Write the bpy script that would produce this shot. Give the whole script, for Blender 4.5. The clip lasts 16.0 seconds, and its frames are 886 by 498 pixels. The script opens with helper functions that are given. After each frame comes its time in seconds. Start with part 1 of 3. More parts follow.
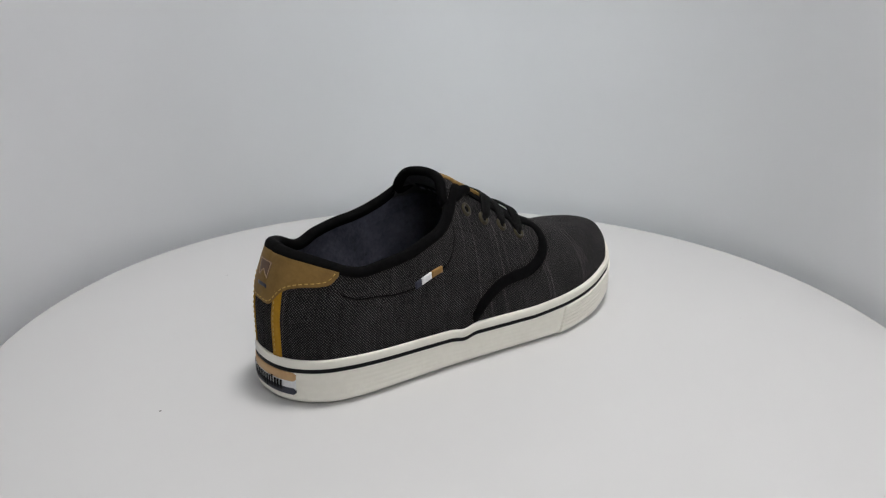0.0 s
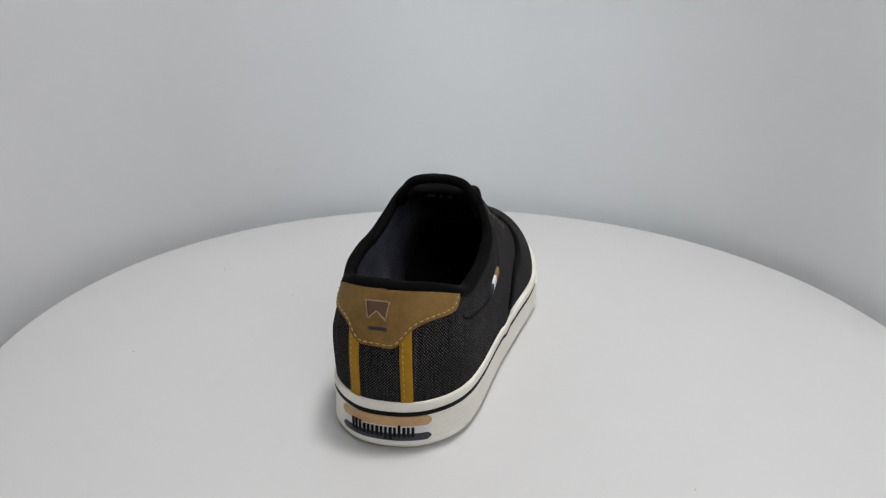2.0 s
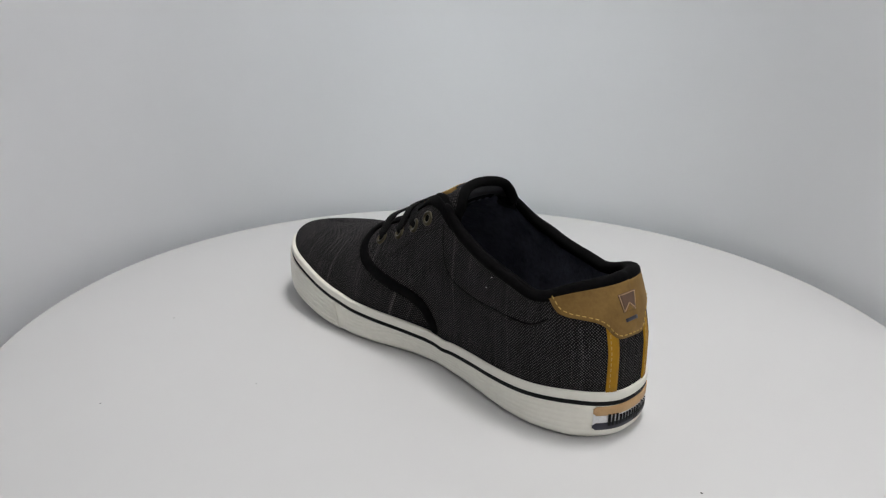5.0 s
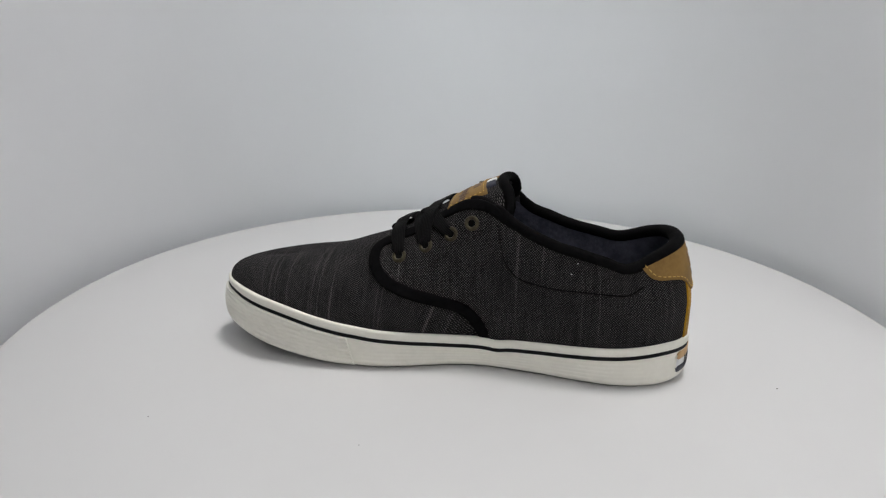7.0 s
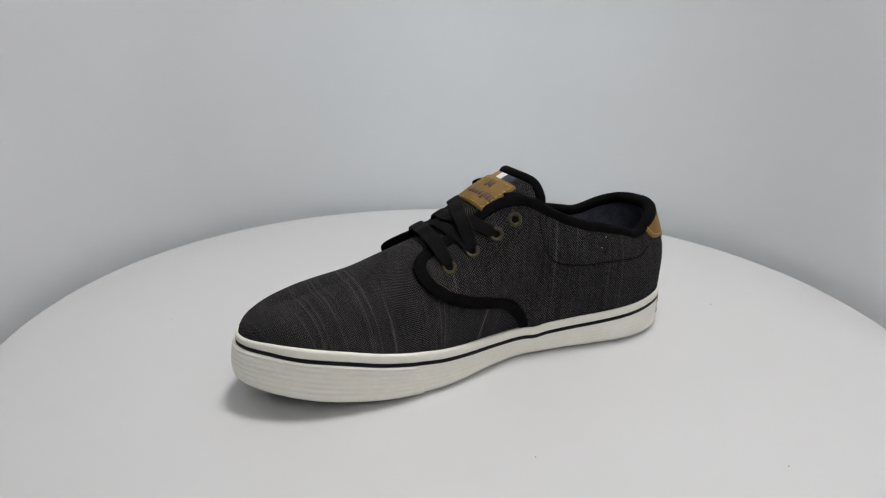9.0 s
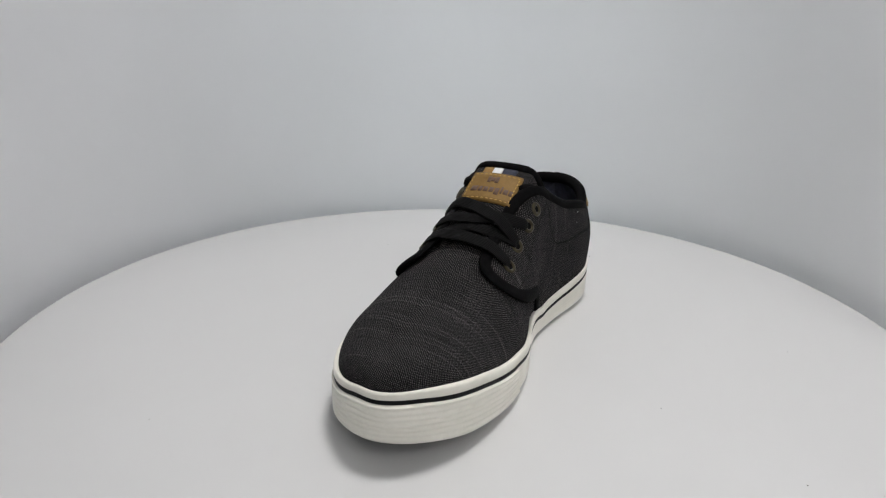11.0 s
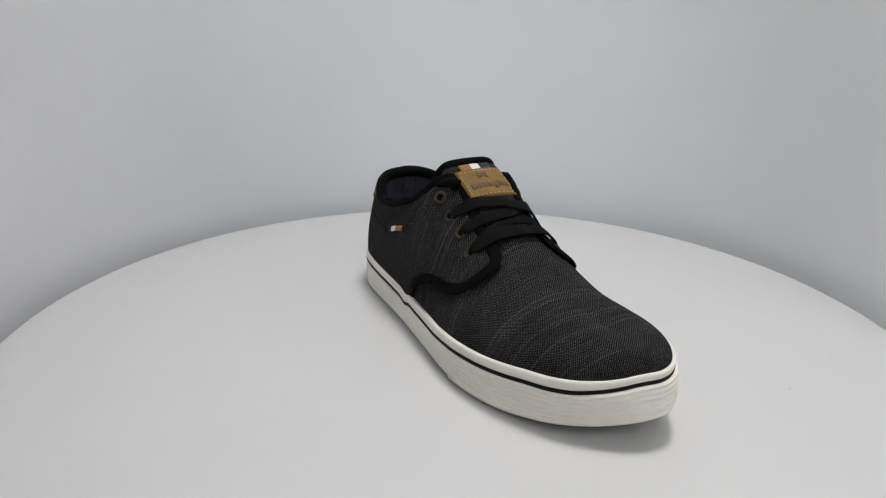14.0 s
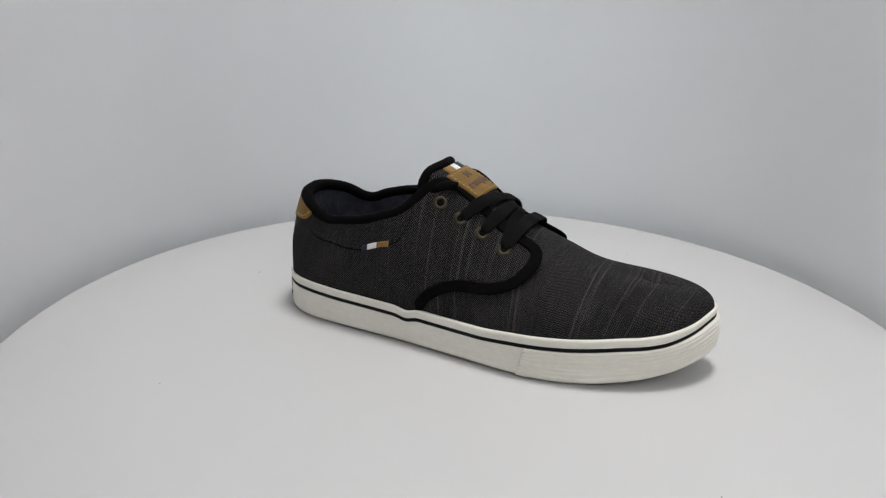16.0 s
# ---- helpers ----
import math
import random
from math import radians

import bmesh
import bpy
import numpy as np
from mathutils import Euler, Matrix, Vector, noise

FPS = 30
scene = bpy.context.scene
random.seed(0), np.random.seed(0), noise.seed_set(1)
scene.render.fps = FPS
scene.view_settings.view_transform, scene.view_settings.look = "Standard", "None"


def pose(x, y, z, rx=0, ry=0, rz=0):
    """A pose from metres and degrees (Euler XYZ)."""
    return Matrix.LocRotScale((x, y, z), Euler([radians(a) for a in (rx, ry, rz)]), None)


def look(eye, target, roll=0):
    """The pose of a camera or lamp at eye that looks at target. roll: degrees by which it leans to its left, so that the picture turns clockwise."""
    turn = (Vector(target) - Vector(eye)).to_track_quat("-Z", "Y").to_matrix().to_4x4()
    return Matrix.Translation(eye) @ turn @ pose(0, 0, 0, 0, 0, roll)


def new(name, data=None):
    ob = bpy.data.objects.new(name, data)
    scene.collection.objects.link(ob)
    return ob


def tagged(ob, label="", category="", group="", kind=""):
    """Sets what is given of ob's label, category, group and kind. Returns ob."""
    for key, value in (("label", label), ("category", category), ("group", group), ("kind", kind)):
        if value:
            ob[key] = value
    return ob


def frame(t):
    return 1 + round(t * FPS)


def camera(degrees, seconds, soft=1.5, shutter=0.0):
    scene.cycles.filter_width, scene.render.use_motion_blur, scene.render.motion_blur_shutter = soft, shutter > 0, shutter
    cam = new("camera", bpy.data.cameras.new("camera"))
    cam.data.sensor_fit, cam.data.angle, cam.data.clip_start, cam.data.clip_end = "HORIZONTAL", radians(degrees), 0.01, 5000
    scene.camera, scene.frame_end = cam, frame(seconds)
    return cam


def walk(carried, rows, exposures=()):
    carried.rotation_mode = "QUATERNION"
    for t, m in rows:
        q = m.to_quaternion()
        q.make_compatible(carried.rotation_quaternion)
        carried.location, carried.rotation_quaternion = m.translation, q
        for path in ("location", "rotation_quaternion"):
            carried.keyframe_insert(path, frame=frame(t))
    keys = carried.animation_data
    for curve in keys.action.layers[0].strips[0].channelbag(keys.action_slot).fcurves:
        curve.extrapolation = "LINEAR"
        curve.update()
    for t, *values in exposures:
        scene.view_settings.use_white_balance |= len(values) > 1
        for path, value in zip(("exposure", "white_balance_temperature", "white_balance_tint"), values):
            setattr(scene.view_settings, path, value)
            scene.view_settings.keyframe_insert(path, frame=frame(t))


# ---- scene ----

# ---- camera: it stands still before the turning platter ----
EYE = Vector((0.0, -0.45854, 0.22443))
WAY = Vector((-0.03343, 0.94201, -0.33392))
STILL = look(EYE, EYE + WAY, 1.015)
cam = camera(61.99, 16.0, soft=1.25)
walk(cam, [(0.0, STILL), (16.0, STILL)])

# ---- light: a booth of white sheets, unseen panels above, in front and outside the cloth ----
scene.view_settings.exposure = 0.0
world = bpy.data.worlds.new("world")
world.use_nodes = True
world.node_tree.nodes["Background"].inputs[0].default_value = (0.75, 0.82, 0.9, 1)
world.node_tree.nodes["Background"].inputs[1].default_value = 0.12
scene.world = world


def light_panel(name, eye, target, sx, sy, watts, colour, spread=180):
    data = bpy.data.lights.new(name, "AREA")
    data.shape, data.size, data.size_y, data.energy, data.color = "RECTANGLE", sx, sy, watts, colour
    data.spread = radians(spread)
    ob = new(name, data)
    ob.matrix_world = look(eye, target)
    return tagged(ob, "unseen white light panel set round the booth", "lamp", kind="structure")


light_panel("ceiling_lamp", (0.18, 0.05, 1.42), (0.03, -0.03, 0.0), 0.26, 0.32, 3.8, (1.0, 0.985, 0.966), 100)
# added fill that brightens the front right of the platter, no such panel is seen
light_panel("front_fill", (0.34, -0.75, 0.62), (0.18, -0.08, 0.0), 0.5, 0.4, 0.62, (1.0, 0.985, 0.97), 90)
# unseen panels outside the cloth, set so that it glows evenly
light_panel("back_lamp", (0.0, 0.74, 0.10), (0.0, 0.28, 0.04), 1.1, 0.42, 6.8, (0.945, 0.99, 1.0))
light_panel("side_lamp", (-0.80, 0.05, 0.12), (-0.3, 0.05, 0.05), 0.8, 0.42, 4.7, (1.0, 0.972, 0.972))
light_panel("side_lamp", (0.85, -0.30, 0.26), (0.4, -0.22, 0.12), 0.6, 0.42, 4.9, (1.0, 0.972, 0.972))


# ---- materials ----
def nodes_of(name, colour, rough, metal=0.0):
    m = bpy.data.materials.new(name)
    m.use_nodes = True
    t = m.node_tree
    b = t.nodes["Principled BSDF"]
    b.inputs["Base Color"].default_value = (*colour, 1)
    b.inputs["Roughness"].default_value = rough
    b.inputs["Metallic"].default_value = metal
    return m, t, b


def math_node(t, op, a, b=None, c=None):
    n = t.nodes.new("ShaderNodeMath")
    n.operation = op
    for i, v in enumerate((a, b, c)):
        if v is None:
            continue
        if isinstance(v, (int, float)):
            n.inputs[i].default_value = v
        else:
            t.links.new(v, n.inputs[i])
    return n.outputs[0]


def noise_node(t, vec, scale, detail=3.0, rough=0.6):
    n = t.nodes.new("ShaderNodeTexNoise")
    n.inputs["Scale"].default_value, n.inputs["Detail"].default_value, n.inputs["Roughness"].default_value = scale, detail, rough
    if vec is not None:
        t.links.new(vec, n.inputs["Vector"])
    return n.outputs["Fac"]


def object_coords(t, stretch=(1, 1, 1)):
    c = t.nodes.new("ShaderNodeTexCoord")
    m = t.nodes.new("ShaderNodeMapping")
    m.inputs["Scale"].default_value = stretch
    t.links.new(c.outputs["Object"], m.inputs["Vector"])
    return m.outputs[0]


def ramp_node(t, fac, low, high, a=0.3, b=0.7):
    r = t.nodes.new("ShaderNodeValToRGB")
    r.color_ramp.elements[0].position, r.color_ramp.elements[1].position = a, b
    r.color_ramp.elements[0].color, r.color_ramp.elements[1].color = (*low, 1), (*high, 1)
    t.links.new(fac, r.inputs[0])
    return r.outputs[0]


def bump_to(t, b, height, strength, distance):
    n = t.nodes.new("ShaderNodeBump")
    n.inputs["Strength"].default_value, n.inputs["Distance"].default_value = strength, distance
    t.links.new(height, n.inputs["Height"])
    t.links.new(n.outputs[0], b.inputs["Normal"])


def mottled(name, low, high, rough, scale, bump=0.2, depth=0.0003, stretch=(1, 1, 1), metal=0.0, fine=6.0, gloss=0.5):
    """Two noises: slow stains in the colour, fine grain in the relief and the gloss."""
    m, t, b = nodes_of(name, high, rough, metal)
    vec = object_coords(t, stretch)
    slow, grain = noise_node(t, vec, scale), noise_node(t, vec, scale * fine, 2.0)
    mix = math_node(t, "ADD", math_node(t, "MULTIPLY", slow, 0.65), math_node(t, "MULTIPLY", grain, 0.35))
    t.links.new(ramp_node(t, mix, low, high), b.inputs["Base Color"])
    t.links.new(math_node(t, "MULTIPLY_ADD", grain, 0.2, rough - 0.1), b.inputs["Roughness"])
    b.inputs["Specular IOR Level"].default_value = gloss
    bump_to(t, b, grain, bump, depth)
    return m


def woven(name, dark, light, pitch, streaks=0.38, slubs=()):
    """Basket weave: pale threads dotted over dark ones, with thin and thick yarns and pale slub lines."""
    m, t, b = nodes_of(name, dark, 0.88)
    uv = t.nodes.new("ShaderNodeUVMap")
    uv.uv_map = "cloth"
    sep = t.nodes.new("ShaderNodeSeparateXYZ")
    t.links.new(uv.outputs[0], sep.inputs[0])
    x, y = sep.outputs[0], sep.outputs[1]
    wob = noise_node(t, uv.outputs[0], 260.0, 1.0)
    far = t.nodes.new("ShaderNodeMapping")
    far.inputs["Location"].default_value = (3.1, 1.7, 0)
    t.links.new(uv.outputs[0], far.inputs["Vector"])
    wob_y = noise_node(t, far.outputs[0], 260.0, 1.0)
    k = math.pi / pitch
    fray = noise_node(t, uv.outputs[0], 700.0, 1.0)
    xx = math_node(t, "ADD", math_node(t, "MULTIPLY", x, k), math_node(t, "MULTIPLY_ADD", wob, 4.6, math_node(t, "MULTIPLY", fray, 2.2)))
    yy = math_node(t, "ADD", math_node(t, "MULTIPLY", y, k), math_node(t, "MULTIPLY_ADD", wob_y, 4.6, math_node(t, "MULTIPLY", fray, -2.2)))
    cell = math_node(t, "MULTIPLY", math_node(t, "SINE", xx), math_node(t, "SINE", yy))
    dots = math_node(t, "POWER", math_node(t, "MAXIMUM", cell, 0.0), 1.25)
    # yarns of uneven paleness, along and across the cloth
    def yarn(sx, sy, scale):
        mp = t.nodes.new("ShaderNodeMapping")
        mp.inputs["Scale"].default_value = (sx, sy, 1)
        t.links.new(uv.outputs[0], mp.inputs["Vector"])
        return noise_node(t, mp.outputs[0], scale, 2.0)
    across, along = yarn(1, 0.02, 1300.0), yarn(0.02, 1, 1300.0)
    slub = math_node(t, "MULTIPLY", yarn(1, 0.010, 420.0), math_node(t, "MULTIPLY_ADD", yarn(1, 0.25, 45.0), 0.5, 0.75))
    line = math_node(t, "POWER", math_node(t, "MULTIPLY", math_node(t, "MAXIMUM", math_node(t, "SUBTRACT", slub, 0.605), 0.0), 9.0), 1.0)
    # single thick pale yarns across the cloth, at the given stations
    for at in slubs:
        off = math_node(t, "ABSOLUTE", math_node(t, "SUBTRACT", math_node(t, "MULTIPLY_ADD", wob, 0.0012, x), at + 0.0006))
        ridge = math_node(t, "MAXIMUM", math_node(t, "MULTIPLY_ADD", off, -1 / 0.0007, 1.0), 0.0)
        line = math_node(t, "ADD", line, math_node(t, "MULTIPLY", ridge, math_node(t, "MULTIPLY_ADD", yarn(0.02, 1, 900.0), 2.4, -0.35)))
    level = math_node(t, "ADD", math_node(t, "MULTIPLY_ADD", across, 1.5, -0.45), math_node(t, "MULTIPLY", along, 0.45))
    level = math_node(t, "ADD", level, math_node(t, "MULTIPLY_ADD", noise_node(t, uv.outputs[0], 1100.0, 2.0), 1.9, -0.72))
    pale = math_node(t, "MULTIPLY", dots, level)
    pale = math_node(t, "ADD", pale, math_node(t, "MULTIPLY", math_node(t, "MULTIPLY", line, streaks), math_node(t, "MULTIPLY_ADD", dots, 1.1, 0.14)))
    wear = noise_node(t, uv.outputs[0], 30.0)
    pale = math_node(t, "MULTIPLY", pale, math_node(t, "MULTIPLY_ADD", wear, 0.9, 0.55))
    t.links.new(ramp_node(t, pale, dark, light, 0.05, 0.95), b.inputs["Base Color"])
    bump_to(t, b, math_node(t, "ABSOLUTE", cell), 0.5, 0.0004)
    b.inputs["Specular IOR Level"].default_value = 0.08
    return m


def ribbed(name, dark, light, pitch):
    """Flat braid: ribs along the band, crossed by fine threads; the band's coordinates are in millimetres."""
    m, t, b = nodes_of(name, dark, 0.8)
    uv = t.nodes.new("ShaderNodeUVMap")
    uv.uv_map = "cloth"
    sep = t.nodes.new("ShaderNodeSeparateXYZ")
    t.links.new(uv.outputs[0], sep.inputs[0])
    wob = noise_node(t, uv.outputs[0], 0.6, 2.0)
    rib = math_node(t, "MULTIPLY_ADD", math_node(t, "SINE", math_node(t, "MULTIPLY_ADD", sep.outputs[0], 2 * math.pi / pitch, math_node(t, "MULTIPLY", wob, 2.0))), 0.5, 0.5)
    plait = math_node(t, "MULTIPLY_ADD", math_node(t, "SINE", math_node(t, "MULTIPLY", sep.outputs[1], 2 * math.pi / 0.9)), 0.18, 0.1)
    height = math_node(t, "ADD", rib, plait)
    t.links.new(ramp_node(t, math_node(t, "MULTIPLY", height, math_node(t, "MULTIPLY_ADD", wob, 0.8, 0.6)), dark, light, 0.1, 1.1), b.inputs["Base Color"])
    bump_to(t, b, height, 0.6, 0.0004)
    b.inputs["Specular IOR Level"].default_value = 0.1
    return m


def thin_cloth(name, colour, passing):
    """Thin white cloth that scatters light back and lets part of it through."""
    m, t, b = nodes_of(name, colour, 0.9)
    vec = object_coords(t)
    slow = noise_node(t, vec, 5.0, 4.0)
    tone = ramp_node(t, slow, tuple(c * 0.975 for c in colour), colour)
    t.links.new(tone, b.inputs["Base Color"])
    b.inputs["Specular IOR Level"].default_value = 0.05
    back = t.nodes.new("ShaderNodeBsdfTranslucent")
    t.links.new(tone, back.inputs["Color"])
    mix = t.nodes.new("ShaderNodeMixShader")
    mix.inputs[0].default_value = passing
    t.links.new(b.outputs[0], mix.inputs[1])
    t.links.new(back.outputs[0], mix.inputs[2])
    t.links.new(mix.outputs[0], t.nodes["Material Output"].inputs["Surface"])
    return m


TENT_CLOTH = thin_cloth("tent_cloth", (0.872, 0.876, 0.884), 0.4)
WHITE_SHEET = mottled("white_sheet", (0.855, 0.87, 0.885), (0.875, 0.89, 0.905), 0.8, 3.0, 0.02)
TABLE = mottled("table_white", (0.74, 0.75, 0.76), (0.78, 0.79, 0.80), 0.7, 4.0, 0.02)
PLATTER = mottled("platter_white", (0.585, 0.582, 0.582), (0.605, 0.602, 0.602), 0.5, 6.0, 0.02, 0.0002)
RUBBER = mottled("white_rubber", (0.74, 0.715, 0.64), (0.82, 0.797, 0.72), 0.5, 45.0, 0.12, 0.0002)
BLACK_RUBBER = mottled("black_rubber", (0.003, 0.003, 0.0035), (0.008, 0.008, 0.009), 0.6, 90.0, 0.1, gloss=0.15)
UNDERSOLE_SHADE = mottled("undersole_shade_dark", (0.05, 0.048, 0.045), (0.09, 0.086, 0.08), 0.7, 60.0)
VAMP_FABRIC = woven("charcoal_weave_slubbed", (0.0050, 0.0047, 0.0051), (0.156, 0.146, 0.147), 0.00080, 0.85, (0.183, 0.187, 0.229, 0.2335, 0.251, 0.264))
FABRIC = woven("charcoal_weave", (0.0050, 0.0047, 0.0051), (0.156, 0.146, 0.147), 0.00080, 0.65)
BINDING = mottled("black_binding", (0.0010, 0.0010, 0.0012), (0.0042, 0.0040, 0.0044), 0.85, 260.0, 0.5, 0.0003, gloss=0.06)
LACE = ribbed("black_lace", (0.0012, 0.0012, 0.0013), (0.0060, 0.0058, 0.0061), 1.15)
LINING = mottled("navy_lining", (0.022, 0.023, 0.034), (0.105, 0.110, 0.150), 0.5, 55.0, 0.6, 0.0015)
INSOLE = mottled("dark_insole", (0.006, 0.006, 0.007), (0.016, 0.016, 0.018), 0.8, 70.0, gloss=0.06)
TONGUE_BACK = mottled("black_tongue_back", (0.016, 0.016, 0.018), (0.038, 0.038, 0.042), 0.5, 120.0, 0.3, gloss=0.3)
TAN = mottled("tan_leather", (0.150, 0.084, 0.022), (0.235, 0.140, 0.042), 0.62, 90.0, 0.35, 0.0003, gloss=0.2)
MUSTARD = mottled("mustard_strip", (0.30, 0.150, 0.006), (0.40, 0.210, 0.012), 0.6, 120.0, 0.3, 0.0002, gloss=0.2)
GOLD_THREAD = mottled("gold_thread", (0.36, 0.22, 0.035), (0.5, 0.32, 0.07), 0.6, 400.0)
DARK_THREAD = mottled("dark_thread", (0.010, 0.0095, 0.009), (0.022, 0.021, 0.020), 0.8, 400.0, gloss=0.06)
BRASS = mottled("antique_brass", (0.034, 0.030, 0.021), (0.088, 0.078, 0.052), 0.45, 350.0, 0.2, 0.0002, metal=1.0)
HOLE_SHADE = mottled("eyelet_hole_shade", (0.003, 0.003, 0.003), (0.006, 0.006, 0.006), 0.9, 100.0, gloss=0.06)
RIBBON_TAN = mottled("ribbon_tan", (0.20, 0.105, 0.022), (0.29, 0.16, 0.04), 0.75, 500.0, 0.4)
RIBBON_WHITE = mottled("ribbon_white", (0.62, 0.62, 0.64), (0.80, 0.80, 0.80), 0.75, 500.0, 0.4)
RIBBON_NAVY = mottled("ribbon_navy", (0.008, 0.010, 0.022), (0.016, 0.020, 0.040), 0.75, 500.0, 0.4)
LABEL_TAN = mottled("rubber_tan", (0.45, 0.27, 0.12), (0.56, 0.35, 0.17), 0.5, 120.0, 0.1)
LABEL_NAVY = mottled("rubber_navy", (0.014, 0.015, 0.028), (0.024, 0.026, 0.042), 0.45, 120.0, 0.1)
EMBOSS = mottled("stamped_brown", (0.075, 0.038, 0.022), (0.11, 0.058, 0.034), 0.6, 200.0)
EMBOSS_PALE = mottled("stamped_edge", (0.30, 0.19, 0.10), (0.38, 0.25, 0.14), 0.6, 200.0)


# ---- mesh helpers ----
def part(name, verts, faces, mat, parent=None, label="", uv=None, smooth=True):
    """One mesh object under a thing or a part."""
    me = bpy.data.meshes.new(name)
    me.from_pydata([tuple(v) for v in np.asarray(verts, float).reshape(-1, 3)], [], [tuple(int(k) for k in f) for f in faces])
    me.materials.append(mat)
    me.polygons.foreach_set("use_smooth", [smooth] * len(me.polygons))
    if uv is not None:
        layer = me.uv_layers.new(name="cloth")
        where = np.zeros(len(me.loops), int)
        me.loops.foreach_get("vertex_index", where)
        layer.data.foreach_set("uv", np.asarray(uv, float).reshape(-1, 2)[where].ravel())
    me.update()
    ob = new(name, me)
    ob.parent = parent
    return tagged(ob, label)


def grid_faces(n, m, closed=False, flip=False):
    f = [(i * m + j, ((i + 1) % n) * m + j, ((i + 1) % n) * m + j + 1, i * m + j + 1)
         for i in range(n if closed else n - 1) for j in range(m - 1)]
    return [q[::-1] for q in f] if flip else f


def lathe(profile, n):
    v = [(r * math.cos(2 * math.pi * i / n), r * math.sin(2 * math.pi * i / n), z) for i in range(n) for r, z in profile]
    return v, grid_faces(n, len(profile), True)


def table_of(points):
    p = np.array(sorted(points), float)
    return lambda x: np.interp(x, p[:, 0], p[:, 1])

# ---- shoe form: outline, spine and the surface of the upper ----
RIGHT_SIDE = [(0.5, 0), (2, -12), (7, -22.9), (17, -32.9), (30, -39.2), (50, -42.6), (83, -45), (106, -46.9), (129, -49.8), (150, -52.3),
              (171, -55.3), (190, -57), (207, -56), (224, -53.6), (240, -49.6), (256, -43.3), (270, -35.9), (284, -24.5), (294, -11.7), (299.5, 0)]
LEFT_SIDE = [(300.5, 8.3), (298, 16.3), (292.5, 23.9), (285, 30.4), (275, 36.5), (264, 41.1), (251, 43.9), (235, 45.8), (218, 46.6), (203, 45.9), (188, 44.8), (172, 41.1),
             (156, 36), (141, 32), (126, 30), (108, 31.1), (90, 33.2), (72, 36.3), (54, 38.4), (40, 38), (28, 35.2), (17, 30.2), (8, 22), (2, 11.8)]
SPINE = [(60, 0, 125), (80, 0, 124), (100, -1, 121), (118, -1.5, 116), (134, -1.5, 106), (152, -1.5, 93), (170, -1.5, 81), (190, -2, 72.5), (206, -2, 66.5),
         (223, -3, 59.5), (241, -3, 54.5), (264, -2, 49.5)]
SOLE_TOP_L = [(0, 24), (17, 25), (27, 24), (43, 22.3), (58, 21), (75, 19.7), (92, 18.5), (109, 17.5), (117, 16), (124, 17), (144, 17.8), (161, 19.3),
              (177, 21), (194, 22.7), (211, 25), (230, 28.5), (249, 33), (262, 35.6), (275, 37.6), (288, 38.9), (301, 38.6)]
SOLE_TOP_R = [(0, 24), (29, 24.7), (60, 23.4), (83, 22.8), (104, 22.3), (113, 20.3), (121, 22.9), (149, 22.4), (169, 22.5), (188, 24), (206, 24.5),
              (222, 25.5), (237, 27), (252, 28.6), (264, 29.1), (277, 30.5), (289, 33.3), (297, 36.7), (301, 38.2)]
ROUND_L = [(0, 2.8), (20, 2.4), (36, 2.0), (70, 3.6), (100, 3.6), (134, 3.8), (160, 2.3), (178, 2.1), (220, 1.84), (260, 1.95), (282, 2.45), (298, 3.1)]
ROUND_R = [(0, 2.8), (20, 2.2), (33, 1.8), (70, 2.2), (100, 2.2), (128, 1.8), (173, 1.6), (220, 1.85), (260, 2.2), (282, 2.65), (298, 3.1)]


def smooth_closed(points, count):
    """Evenly spaced points on a closed smooth curve through the given ones."""
    p = np.array(points, float)
    n = len(p)
    q = []
    for i in range(n):
        a, b, c, d = p[i - 1], p[i], p[(i + 1) % n], p[(i + 2) % n]
        for k in range(16):
            t = k / 16
            q.append(0.5 * (2 * b + (c - a) * t + (2 * a - 5 * b + 4 * c - d) * t * t + (3 * b - a - 3 * c + d) * t ** 3))
    q = np.array(q + [q[0]])
    s = np.concatenate([[0], np.cumsum(np.linalg.norm(np.diff(q, axis=0), axis=1))])
    at = np.linspace(0, s[-1], count, endpoint=False)
    return np.stack([np.interp(at, s, q[:, k]) for k in range(q.shape[1])], -1)


def smooth_open(points, count):
    """Evenly spaced points on an open smooth curve through the given ones."""
    p = np.array(points, float)
    p = np.vstack([2 * p[0] - p[1], p, 2 * p[-1] - p[-2]])
    q = []
    for i in range(1, len(p) - 2):
        a, b, c, d = p[i - 1:i + 3]
        for k in range(12):
            t = k / 12
            q.append(0.5 * (2 * b + (c - a) * t + (2 * a - 5 * b + 4 * c - d) * t * t + (3 * b - a - 3 * c + d) * t ** 3))
    q = np.array(q + [p[-2]])
    s = np.concatenate([[0], np.cumsum(np.linalg.norm(np.diff(q, axis=0), axis=1))])
    at = np.linspace(0, s[-1], count)
    return np.stack([np.interp(at, s, q[:, k]) for k in range(q.shape[1])], -1)


def soft_lookup(table, x):
    """A value from a table, smoothed over about 8 mm."""
    t = np.array(table, float)
    return sum(np.interp(np.asarray(x, float) + d, t[:, 0], t[:, 1]) for d in (-8, -4, 0, 4, 8)) / 5


NU = 720
OUTLINE = smooth_closed(RIGHT_SIDE + LEFT_SIDE, NU)          # plan of the sole, mm
_t = np.roll(OUTLINE, -2, 0) - np.roll(OUTLINE, 2, 0)
NORMAL = np.stack([_t[:, 1], -_t[:, 0]], -1) / np.linalg.norm(_t, axis=1)[:, None]
